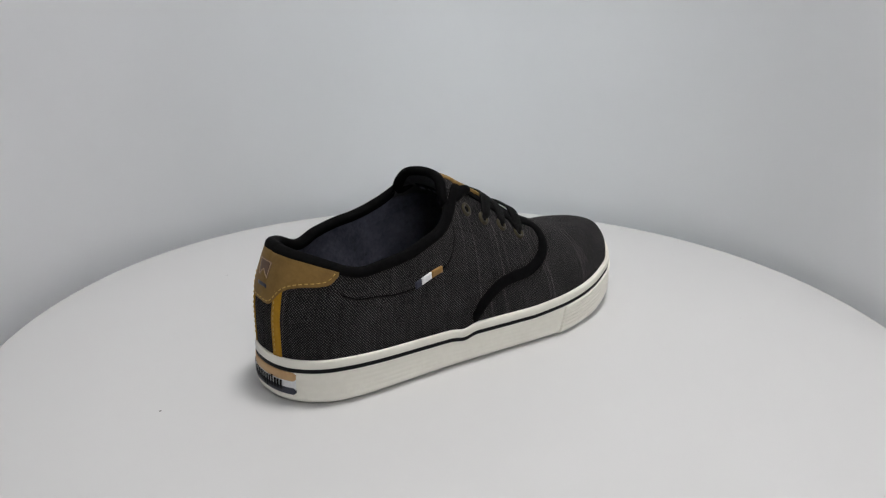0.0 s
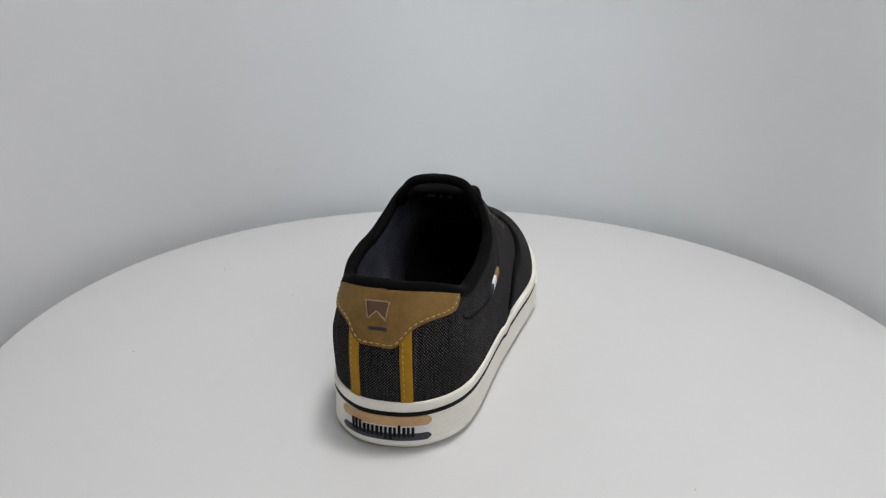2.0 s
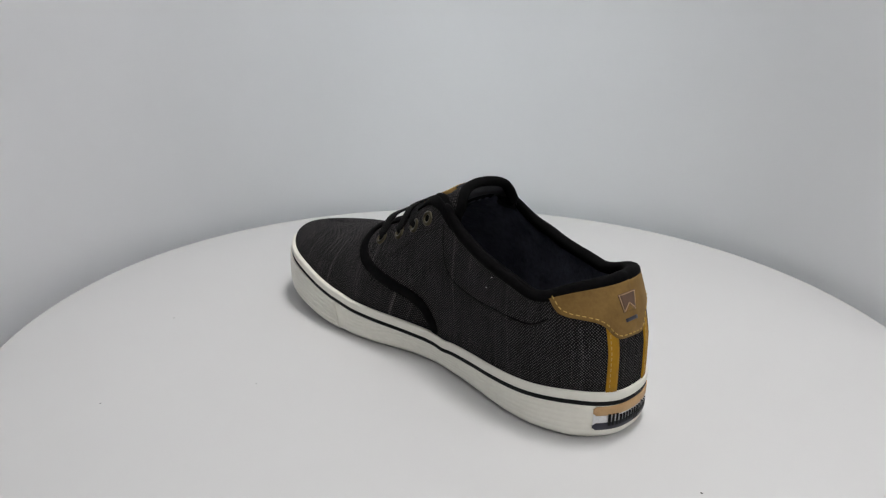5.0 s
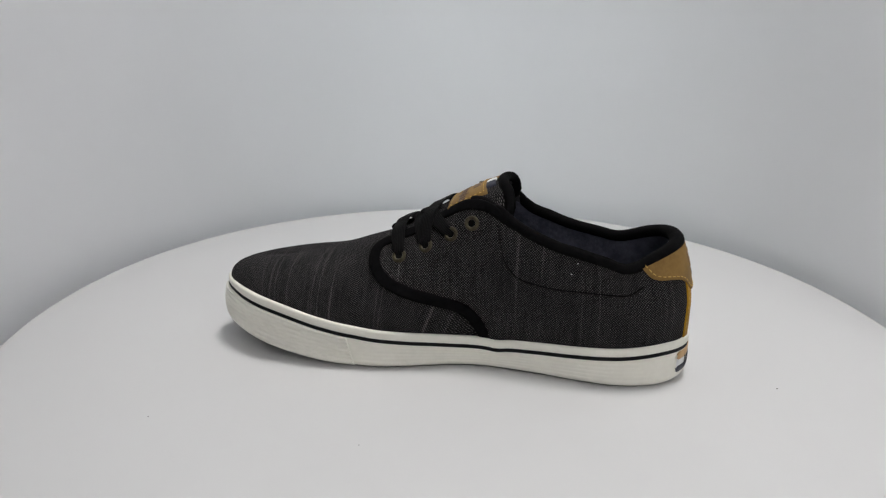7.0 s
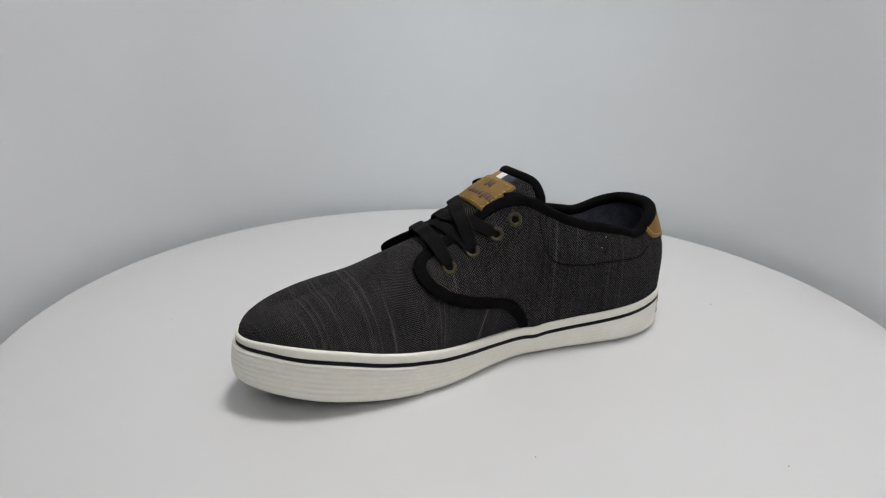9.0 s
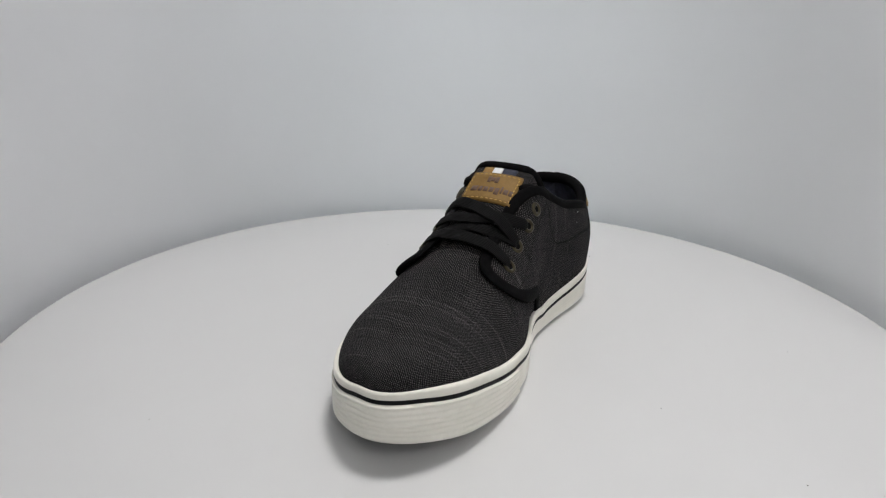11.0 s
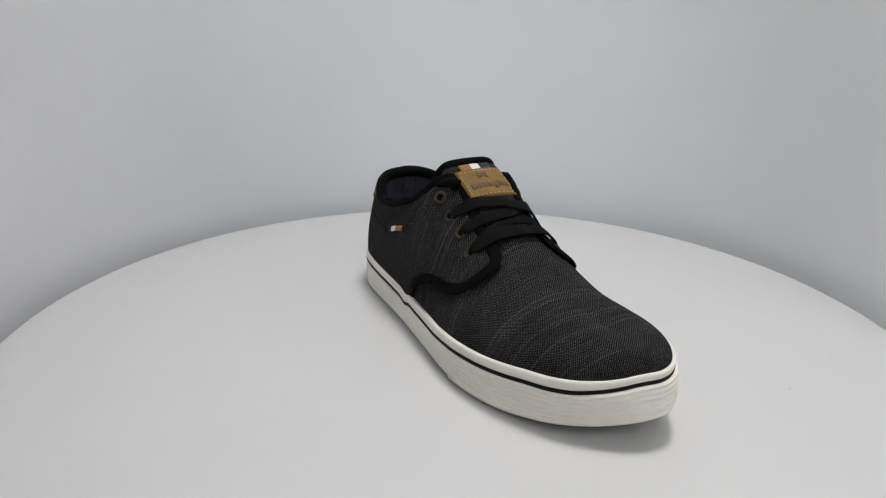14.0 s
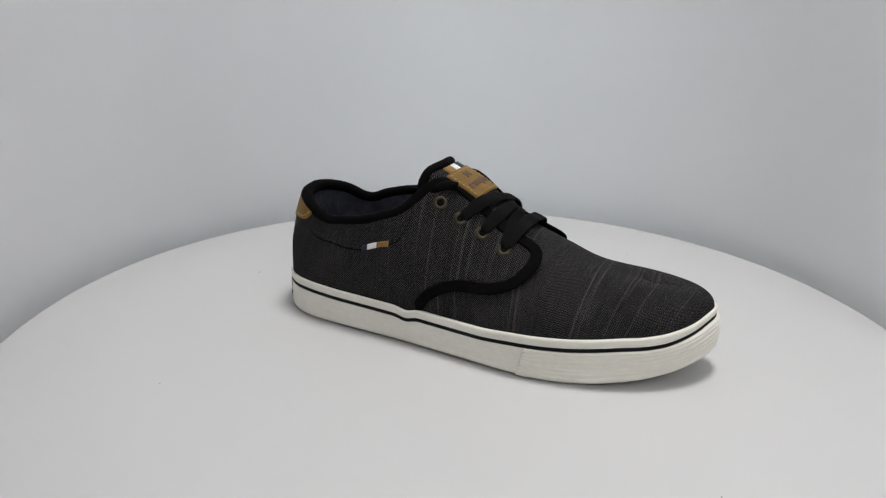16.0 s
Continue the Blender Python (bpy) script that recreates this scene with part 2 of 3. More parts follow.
if (NORMAL[0] @ np.array([1.0, 0.0])) > 0:
    NORMAL = -NORMAL                                         # outward


def outline_at(u, inset=0.0):
    """Point on the plan outline at u in 0..1 (heel, right side, toe, left side), moved inwards."""
    f = (np.asarray(u, float) % 1.0) * NU
    i = np.floor(f).astype(int)
    w = (f - i)[..., None]
    pt = OUTLINE[i % NU] * (1 - w) + OUTLINE[(i + 1) % NU] * w
    nm = NORMAL[i % NU] * (1 - w) + NORMAL[(i + 1) % NU] * w
    return pt - nm * np.asarray(inset, float)[..., None]


def sole_bottom(x, y):
    """Height of the sole's lower edge: flat, and rising at the toe."""
    r = np.clip((np.asarray(x, float) - 195) / 106, 0, 1)
    return -4.2 + 14.0 * r ** 1.9 + 0.06 * np.asarray(y, float) * r


def sharp_lookup(table, x):
    t = np.array(table, float)
    return sum(np.interp(np.asarray(x, float) + d, t[:, 0], t[:, 1]) for d in (-2, 0, 2)) / 3


def sole_top(x, y):
    """Height of the upper edge of the rubber band, lower along the arch."""
    w = np.clip(np.asarray(y, float) / 24 + 0.5, 0, 1)
    return sharp_lookup(SOLE_TOP_L, x) * w + sharp_lookup(SOLE_TOP_R, x) * (1 - w)


SPINE_CURVE = smooth_open(SPINE, 400)


def spine_at(x):
    """Spine point opposite to outline stations x."""
    x = np.asarray(x, float)
    tx = 60 + 204 * np.clip((x + 2) / 302, 0, 1)
    mid = np.clip((x - 60) / 40, 0, 1) * np.clip((266 - x) / 60, 0, 1)
    mid = mid * mid * (3 - 2 * mid)
    tx = np.clip(tx * (1 - mid) + x * mid, 60, 264)
    return np.stack([np.interp(tx, SPINE_CURVE[:, 0], SPINE_CURVE[:, k]) for k in range(3)], -1)


def upper_at(u, v, lift=0.0):
    """Surface of the upper in mm: u round the outline, v from the sole's top edge (0) to the spine (1)."""
    u, v = np.broadcast_arrays(np.asarray(u, float), np.asarray(v, float))
    b = outline_at(u, np.full(u.shape, 2.4))
    x = b[..., 0]
    top = spine_at(x)
    zb = sole_top(x, b[..., 1]) - 3.0
    left = b[..., 1] > top[..., 1]
    # the inner side of the quarters swells out over the sole
    swell = np.clip(v / 0.16, 0, 1) * np.interp(x, [0, 9, 26, 120, 165, 205], [0, 2.2, 3.2, 3.4, 2.6, 0]) * np.clip(b[..., 1] / 22, 0, 1)
    swell = swell * (1 - 0.65 * np.clip((v - 0.14) / 0.16, 0, 1) * np.interp(x, [55, 115], [1, 0]))
    b = outline_at(u, 2.4 - swell)
    # the heel leans forward under the collar
    lean = np.clip((v - 0.10) / 0.20, 0, 1.2) * np.interp(x, [0, 12, 32, 75], [4.2, 4.2, 2.9, 0])
    b = np.stack([b[..., 0] + lean, b[..., 1]], -1)
    n = np.where(left, soft_lookup(ROUND_L, x), soft_lookup(ROUND_R, x))
    a = v * math.pi / 2
    c, s = np.cos(a) ** (2 / n), np.sin(a) ** (2 / n)
    xy = top[..., :2] + (b - top[..., :2]) * c[..., None]
    out = np.concatenate([xy, (zb + (top[..., 2] - zb) * s)[..., None]], -1)
    if np.any(lift):
        e = 1e-3
        du = upper_at(u + e, v) - upper_at(u - e, v)
        dv = upper_at(u, np.minimum(v + e, 1)) - upper_at(u, np.maximum(v - e, 0))
        nm = np.cross(du, dv)
        nm /= np.linalg.norm(nm, axis=-1)[..., None] + 1e-9
        out = out + nm * np.asarray(lift, float)[..., None]
    return out


# shoe space (mm, heel at the origin, toe along x) to table space (m, turning axis at the origin)
SHOE_AT = Matrix.Translation((0.13930, -0.03500, 0.0043)) @ Matrix.Rotation(3.005386, 4, "Z") @ Matrix.Diagonal((0.001, 0.001, 0.001, 1))
SHOE_M = np.array(SHOE_AT)


def placed(p):
    p = np.asarray(p, float).reshape(-1, 3)
    return p @ SHOE_M[:3, :3].T + SHOE_M[:3, 3]


def cloth_uv(u, p, ridge=None):
    """The vamp's cloth unrolled from the ridge down its sides, in metres."""
    i = np.floor((np.asarray(u) % 1.0) * NU).astype(int) % NU
    drop = np.maximum((np.minimum(spine_at(p[..., 0])[..., 2], 68.0) if ridge is None else ridge) - p[..., 2], 0.0)
    return (p[..., :2] + NORMAL[i] * drop[..., None]) * 0.001


def wall_uv(u, v):
    """The side panels' cloth: along the outline and up the wall, in metres."""
    steps = np.linspace(0, 0.95, 70)
    out = np.zeros(u.shape + (2,))
    for k in range(u.shape[0]):
        line = upper_at(np.full(70, u[k, 0]), steps)
        s = np.concatenate([[0], np.cumsum(np.linalg.norm(np.diff(line, axis=0), axis=1))])
        out[k, :, 1] = np.interp(v[k], steps, s) + line[0, 2]
    out[..., 0] = ((u + 0.5) % 1.0) * 696.4
    return out * 0.001


def unit(a):
    return a / (np.linalg.norm(a, axis=-1)[..., None] + 1e-9)


def frame_on(u, v, lift=0.0):
    """Point, and the normal there, on the upper."""
    u, v = np.asarray(u, float), np.asarray(v, float)
    p = upper_at(u, v, np.full(u.shape, lift) if np.isscalar(lift) else lift)
    e = 2e-3
    n = unit(np.cross(upper_at(u + e, v) - upper_at(u - e, v), upper_at(u, np.minimum(v + e, 0.999)) - upper_at(u, np.maximum(v - e, 0.0))))
    return p, n


def sweep(name, path, normal, half_w, half_t, mat, parent, label="", segments=12, closed=False, flat=2.0):
    """A band of oval section along a path; half_w lies in the surface, half_t along its normal."""
    path, normal = np.asarray(path, float), np.asarray(normal, float)
    n = len(path)
    if closed:
        tan = unit(np.roll(path, -1, 0) - np.roll(path, 1, 0))
    else:
        tan = unit(np.gradient(path, axis=0))
    side = unit(np.cross(tan, normal))
    nor = unit(np.cross(side, tan))
    a = np.linspace(0, 2 * math.pi, segments, endpoint=False)
    ca, sa = np.sign(np.cos(a)) * np.abs(np.cos(a)) ** (2 / flat), np.sign(np.sin(a)) * np.abs(np.sin(a)) ** (2 / flat)
    hw, ht = np.broadcast_to(half_w, n), np.broadcast_to(half_t, n)
    v = path[:, None] + side[:, None] * (hw[:, None] * ca)[..., None] + nor[:, None] * (ht[:, None] * sa)[..., None]
    f = [(i * segments + j, i * segments + (j + 1) % segments, ((i + 1) % n) * segments + (j + 1) % segments, ((i + 1) % n) * segments + j)
         for i in range(n if closed else n - 1) for j in range(segments)]
    if not closed:
        f += [tuple(range(segments))[::-1], tuple(range((n - 1) * segments, n * segments))]
    run = np.concatenate([[0], np.cumsum(np.linalg.norm(np.diff(path, axis=0), axis=1))])
    uv = np.stack([hw[:, None] * ca, np.broadcast_to(run[:, None], (n, segments))], -1)
    return part(name, placed(v), f, mat, parent, label, uv)


def plate(name, u, v, low, high, mat, parent, label="", uv=None):
    """A thin sheet on the upper over a grid of (u, v), between two lifts."""
    n, m = u.shape
    rim = [(i, 0) for i in range(n)] + [(n - 1, j) for j in range(1, m)] + [(i, m - 1) for i in range(n - 2, -1, -1)] + [(0, j) for j in range(m - 2, 0, -1)]
    top = upper_at(u, v, np.full(u.shape, high)).reshape(-1, 3)
    idx = np.array([i * m + j for i, j in rim])
    ru, rv = u.reshape(-1)[idx], v.reshape(-1)[idx]
    base = upper_at(ru, rv, np.full(len(idx), low))
    k = len(idx)
    f = grid_faces(n, m) + [(idx[i], n * m + i, n * m + (i + 1) % k, idx[(i + 1) % k]) for i in range(k)]
    return part(name, placed(np.vstack([top, base])), f, mat, parent, label)


def stitches(name, path, normal, mat, parent, length=2.3, gap=1.2, radius=0.34, label=""):
    """A seam: short raised threads in a row."""
    path, normal = np.asarray(path, float), np.asarray(normal, float)
    s = np.concatenate([[0], np.cumsum(np.linalg.norm(np.diff(path, axis=0), axis=1))])
    at = lambda q, d: np.array([np.interp(d, s, q[:, k]) for k in range(3)])
    verts, faces, d = [], [], 0.4
    while d + length < s[-1]:
        a, b = at(path, d), at(path, d + length)
        n = unit(at(normal, d + length / 2))
        t = unit(b - a)
        w = np.cross(t, n) * radius
        h = n * radius
        k = len(verts)
        for c, g in ((a, 0.35), ((a + b) / 2, 1.0), (b, 0.35)):
            verts += [c - w, c - w * 0.6 + h * 1.5 * g, c + w * 0.6 + h * 1.5 * g, c + w]
        for r in (0, 4):
            faces += [(k + r + j, k + r + j + 1, k + r + j + 5, k + r + j + 4) for j in range(3)]
        faces += [(k + 3, k + 2, k + 1, k), (k + 8, k + 9, k + 10, k + 11)]
        d += length + gap
    ob = part(name, placed(verts), faces, mat, parent, label)
    return tagged(ob, kind="stuff")


# ---- booth ----
def bent_sheet(name, label, inner, thick, low, high, mat):
    """A tall sheet that stands in a curve round the table and runs forward at both ends."""
    a = np.radians(np.linspace(-14, 194, 96))
    path = [(0.62, -1.38), (0.56, -0.60), (0.44, -0.26), (0.354, -0.138)] + [(inner * math.cos(t), inner * math.sin(t)) for t in a] + [(-0.354, -0.138), (-0.44, -0.26), (-0.56, -0.60), (-0.62, -1.38)]
    p = np.array(path)
    t = unit(np.gradient(p, axis=0))
    out = np.stack([t[:, 1], -t[:, 0]], -1)
    v, n = [], len(p)
    for q, z in ((p, low), (p, high), (p + out * thick, high), (p + out * thick, low)):
        v += [(x, y, z) for x, y in q]
    f = [(r * n + i, r * n + i + 1, ((r + 1) % 4) * n + i + 1, ((r + 1) % 4) * n + i) for r in range(4) for i in range(n - 1)]
    f += [(0, n, 2 * n, 3 * n), (3 * n + n - 1, 2 * n + n - 1, n + n - 1, n - 1)]
    return tagged(part(name, v, f, mat), label, "backdrop", kind="structure")


def slab(name, x0, x1, y0, y1, z0, z1, mat, label, category):
    v = [(x, y, z) for z in (z0, z1) for x, y in ((x0, y0), (x1, y0), (x1, y1), (x0, y1))]
    f = [(3, 2, 1, 0), (4, 5, 6, 7)] + [(i, (i + 1) % 4, 4 + (i + 1) % 4, 4 + i) for i in range(4)]
    return tagged(part(name, v, f, mat, smooth=False), label, category, kind="structure")


bent_sheet("backdrop", "pale grey curved cloth backdrop close round the turntable", 0.319, 0.004, -0.03, 1.5, TENT_CLOTH)
slab("floor", -0.9, 0.9, -1.4, 0.75, -0.06, -0.03, TABLE, "white table surface under the turntable", "floor")
# two unseen sheets, added to close the booth and throw light back
slab("ceiling", -0.9, 0.9, -1.4, 0.75, 1.5, 1.52, WHITE_SHEET, "unseen white sheet over the booth that returns light", "ceiling")
slab("unseen_front_sheet", -0.9, 0.9, -1.42, -1.4, -0.06, 1.52, WHITE_SHEET, "unseen white sheet behind the camera that returns light", "wall")

# ---- turntable ----
turntable = new("turntable")
turntable.location = (-0.0013, 0, 0)
tagged(turntable, "round glossy white turntable with a wide flat platter", "turntable")
rim = 0.3053
disc, disc_faces = lathe([(0, 0), (0.10, 0), (0.20, 0), (rim - 0.0035, 0), (rim - 0.0018, -0.0003), (rim - 0.0006, -0.0011), (rim, -0.0028), (rim, -0.010), (rim - 0.0009, -0.012),
                          (rim - 0.0033, -0.013), (0.15, -0.013), (0, -0.013)], 240)
# the disc sits a little off its axle
platter = part("platter", [(x + 0.0005, y + 0.0016, z) for x, y, z in disc], disc_faces, PLATTER, turntable)
part("base", *lathe([(0, -0.013), (0.15, -0.013), (0.155, -0.016), (0.16, -0.026), (0.163, -0.03), (0, -0.03)], 96), PLATTER, turntable)
speck_rng = random.Random(4)
for x, y in ((-0.171, -0.115), (-0.052, -0.134), (-0.10, -0.205), (0.155, 0.12), (-0.16, 0.13), (0.05, -0.21), (0.19, -0.06)):
    r = speck_rng.uniform(0.0003, 0.0006)
    part("speck", [(x + r * math.cos(k) * (1 + 0.6 * (k % 2)), y + r * math.sin(k), 0.0002 + (0.0003 if k == 7 else 0)) for k in range(6)],
         [(0, 1, 2, 3, 4, 5)], DARK_THREAD, platter)

# ---- shoe: sole ----
shoe = new("shoe")
tagged(shoe, "dark charcoal woven canvas low sneaker with white rubber sole", "shoe")

SN = 480
RING = np.linspace(0, 1, SN, endpoint=False)
_o = outline_at(RING, np.zeros(SN))
Z_LOW, Z_TOP = sole_bottom(_o[:, 0], _o[:, 1]), sole_top(_o[:, 0], _o[:, 1])


def tip_of(x):
    w = np.clip((x - 272) / 27, 0, 1)
    return w * w * (3 - 2 * w)


TIP = tip_of(_o[:, 0])
STRIPE_TOP, STRIPE_LOW = 5.2 - 1.4 * TIP, 7.7 - 1.6 * TIP


def band(name, rows, mat, parent, label="", us=RING, closed=True):
    """A strip round the sole; rows give (outward, height) for each station."""
    cols = [np.column_stack([outline_at(us, -np.broadcast_to(o, us.shape)), np.broadcast_to(z, us.shape)]) for o, z in rows]
    return part(name, placed(np.stack(cols, 1)), grid_faces(len(us), len(rows), closed), mat, parent, label)


def rib_rows(zl, zh, count, depth, proud, steps=8):
    rows = [(-5.5 + proud, zl), (-3.2 + proud, zl + 0.2), (-1.7 + proud, zl + 0.8), (-0.7 + proud, zl + 1.8), (-0.15 + proud, zl + 3.0)]
    start, end = zl + 3.9, zh - 0.4
    for k in range(count * steps + 1):
        w = k / (count * steps)
        rows.append((proud - depth * (0.5 - 0.5 * math.cos(2 * math.pi * w * count)) ** 1.8, start + (end - start) * w))
    return rows + [(proud - 0.3, zh), (proud - 3.0, zh)]


sole = band("sole", rib_rows(Z_LOW + 0.9, Z_TOP - STRIPE_LOW, 5, 0.17, 0.0), RUBBER, shoe, "off-white ribbed rubber sidewall")
band("stripe", [(-3.0 - TIP, Z_TOP - STRIPE_LOW - 0.05), (0.0 - 0.8 * TIP, Z_TOP - STRIPE_LOW - 0.05), (0.15 - 0.8 * TIP, Z_TOP - STRIPE_LOW + 0.3), (0.15 - 0.8 * TIP, Z_TOP - STRIPE_TOP - 0.3), (0.0 - 0.8 * TIP, Z_TOP - STRIPE_TOP + 0.05),
                (-3.0 - TIP, Z_TOP - STRIPE_TOP + 0.05)], BLACK_RUBBER, sole, "thin black line round the sole")
band("upper_band", [(-3.0 - TIP, Z_TOP - STRIPE_TOP), (0.05 - 0.9 * TIP, Z_TOP - STRIPE_TOP), (0.3 - 1.0 * TIP, Z_TOP - STRIPE_TOP + 0.5), (0.3 - 1.0 * TIP, Z_TOP - 1.2), (0.05 - 0.9 * TIP, Z_TOP - 0.4), (-0.6 - 1.0 * TIP, Z_TOP), (-1.6 - 0.8 * TIP, Z_TOP - 0.1), (-4.5, Z_TOP - 0.8)],
     RUBBER, sole, "smooth white rubber band under the cloth")
toe_u = np.concatenate([np.linspace(0.3195, 0.3215, 8), np.linspace(0.3225, 0.6635, 184), np.linspace(0.6645, 0.6665, 8)])
_t2 = outline_at(toe_u, np.zeros(200))
tl, tt = sole_bottom(_t2[:, 0], _t2[:, 1]), sole_top(_t2[:, 0], _t2[:, 1])
fade = np.clip(np.minimum(toe_u - 0.3195, 0.6665 - toe_u) / 0.0004, 0, 1) ** 0.6
toe_tip = tip_of(_t2[:, 0])
toe_low, toe_high = tl + 0.8, tt - 8.0 + 1.6 * toe_tip
belly = lambda z: 1.5 * toe_tip * np.sin(math.pi * np.clip((z - toe_low) / (toe_high - toe_low), 0, 1))
cols = []
for o, z in rib_rows(toe_low, toe_high, 6, 0.6, 0.0):
    down = np.clip(1 - (z - toe_low) / (toe_high - toe_low), 0, 1)
    slant = down * 0.0075 * (np.clip((toe_u - 0.6465) / 0.02, 0, 1) - np.clip((0.3395 - toe_u) / 0.02, 0, 1))
    cols.append(np.column_stack([outline_at(toe_u + slant, -(o - 0.4 + 1.9 * fade - 0.3 * toe_tip + belly(z))), z]))
part("toe_bumper", placed(np.stack(cols, 1)), grid_faces(200, len(cols)), RUBBER, sole, "thicker ribbed rubber bumper round the toe")
# inset outsole, coloured dark to draw the thin line of shade beneath the sidewall
lip = np.column_stack([outline_at(RING, np.full(SN, 3.6)), Z_LOW + 1.4])
bottom = np.column_stack([outline_at(RING, np.full(SN, 4.2)), Z_LOW])
centre = np.column_stack([np.clip(bottom[:, 0], 20, 262), bottom[:, 1] * 0.0, sole_bottom(np.clip(bottom[:, 0], 20, 262), 0)])
part("outsole", placed(np.stack([lip, bottom, centre], 1)), grid_faces(SN, 3, True, True), UNDERSOLE_SHADE, sole)

# label moulded into the heel of the sole


def heel_patch(name, z0, z1, proud, mat, parent, a=-0.0355, b=0.0355, label="", corner=0.0):
    us = np.linspace(a, b, 28)
    edge = np.clip(np.minimum(us - a, b - us) / max(corner, 1e-6), 0, 1) if corner else np.ones(28)
    rd = 1.6 * (1 - np.sqrt(np.clip(1 - (1 - edge) ** 2, 0, 1)))
    return band(name, [(-1.0, z0 + rd), (proud - 0.15, z0 + rd), (proud, z0 + 0.2 + rd), (proud, z1 - 0.2 - rd), (proud - 0.15, z1 - rd), (-1.0, z1 - rd)], mat, parent, label, us, False)


heel_label = heel_patch("heel_label", 2.6, 16.0, 0.35, RIBBON_WHITE, sole, -0.0362, 0.0362, "tan, white and navy rubber heel label", 0.003)
heel_patch("tan_stripe", 10.9, 16.2, 0.6, LABEL_TAN, heel_label, -0.0365, 0.0365, "", 0.003)
heel_patch("navy_stripe", 2.4, 6.6, 0.6, LABEL_NAVY, heel_label, -0.0365, 0.0365, "", 0.003)
# raised black strokes in the place of the word
for k in range(15):
    a = -0.0248 + 0.0033 * k
    z1 = 11.6 if k in (0, 1, 2, 11) else 10.2
    heel_patch("bar", 3.2 if k in (8, 9) else 4.7, z1, 1.0, BLACK_RUBBER, heel_label, a, a + (0.0021 if k % 3 else 0.0024))

# ---- shoe: cloth upper ----
LOW_L = table_of([(0.2042, -0.02), (0.2110, 0.0), (0.2180, 0.02), (0.2299, 0.05), (0.2444, 0.11), (0.2646, 0.215), (0.2854, 0.306), (0.3014, 0.393), (0.3100, 0.49), (0.3140, 0.57), (0.3155, 0.64)])
TOP_L = table_of([(0.3155, 0.64), (0.3140, 0.70), (0.3090, 0.745), (0.3000, 0.765), (0.2833, 0.785), (0.2458, 0.785), (0.2354, 0.76), (0.2270, 0.705), (0.2201, 0.640), (0.2056, 0.500), (0.1931, 0.380), (0.1708, 0.290),
                  (0.1458, 0.246), (0.1208, 0.250), (0.0931, 0.282), (0.0757, 0.293), (0.0611, 0.298), (0.03, 0.305), (0.0, 0.311)])
LOW_R = table_of([(0.2010, -0.02), (0.2040, 0.0), (0.2069, 0.033), (0.2160, 0.110), (0.2299, 0.183), (0.2486, 0.253), (0.2779, 0.319), (0.2988, 0.396), (0.3080, 0.480), (0.3130, 0.56), (0.3148, 0.62)])
TOP_R = table_of([(0.3148, 0.62), (0.3130, 0.67), (0.3080, 0.70), (0.3002, 0.712), (0.2779, 0.718), (0.2500, 0.748), (0.2368, 0.772), (0.2271, 0.775), (0.2146, 0.725), (0.2014, 0.602), (0.1938, 0.486), (0.1792, 0.390),
                  (0.1458, 0.331), (0.1062, 0.323), (0.0750, 0.320), (0.0639, 0.317), (0.0479, 0.313), (0.0187, 0.311), (0.0000, 0.311)])
FRONT_L, FRONT_R = 0.3155, 0.3148


def limits(side, w):
    low, top, front = (LOW_L, TOP_L, FRONT_L) if side > 0 else (LOW_R, TOP_R, FRONT_R)
    near = np.clip((front - w) / 0.02, 0, 1)
    d = 0.006 * near
    a = np.mean([low(w + d * k) for k in (-1, -0.5, 0, 0.5, 1)], 0)
    b = np.mean([top(np.abs(w + d * k)) for k in (-1, -0.5, 0, 0.5, 1)], 0)
    return np.maximum(a, 0.0), b


def turn_u(side, w):
    return (1 - w) if side > 0 else w


def stand_off(side, w, v):
    """Extra lift of a facing near its front corner."""
    a, b = np.clip((np.asarray(w) - (0.252 if side > 0 else 0.222)) / 0.045, 0, 1), np.clip((np.asarray(v) - 0.36) / 0.22, 0, 1)
    return (2.5 if side < 0 else 0.6) * a * a * (3 - 2 * a) * b * b * (3 - 2 * b)


TOE = int(np.argmax(OUTLINE[:, 0]))
RIGHT_X, LEFT_X = OUTLINE[:TOE + 1, 0], OUTLINE[TOE:, 0][::-1]


def u_at(side, x):
    """Outline position of a station x on one side of the shoe."""
    if side < 0:
        return np.interp(x, np.maximum.accumulate(RIGHT_X), np.arange(TOE + 1) / NU)
    return np.interp(x, np.maximum.accumulate(LEFT_X), (np.arange(TOE, NU) / NU)[::-1])


# one sheet over the ridge in front of the throat, a strip down each side of it
VM = 48
fx = OUTLINE[TOE, 0] - 0.02 - (OUTLINE[TOE, 0] - 172.0) * np.linspace(0, 1, 230) ** 1.5
ramp = np.linspace(0, 1, VM)
over = np.concatenate([ramp, ramp[::-1][1:]])
US = np.concatenate([np.repeat(u_at(-1, fx)[:, None], VM, 1), np.repeat(u_at(1, fx)[:, None], VM - 1, 1)], 1)
VS = np.broadcast_to(over, US.shape)
sheet = upper_at(US, VS)
flat_sheet = sheet.copy()
ease = np.clip((278 - fx) / 30, 0, 1)[:, None, None]
for _ in range(14):
    mid = sheet[:, VM - 9:VM + 8]
    sheet[:, VM - 9:VM + 8] = mid + ease * ((sheet[:, VM - 10:VM + 7] + 2 * mid + sheet[:, VM - 8:VM + 9]) / 4 - mid)
ridge = np.minimum(spine_at(outline_at(US, np.full(US.shape, 2.4))[..., 0])[..., 2], 68.0)
verts, uvs = [sheet.reshape(-1, 3)], [cloth_uv(US, flat_sheet, ridge).reshape(-1, 2)]
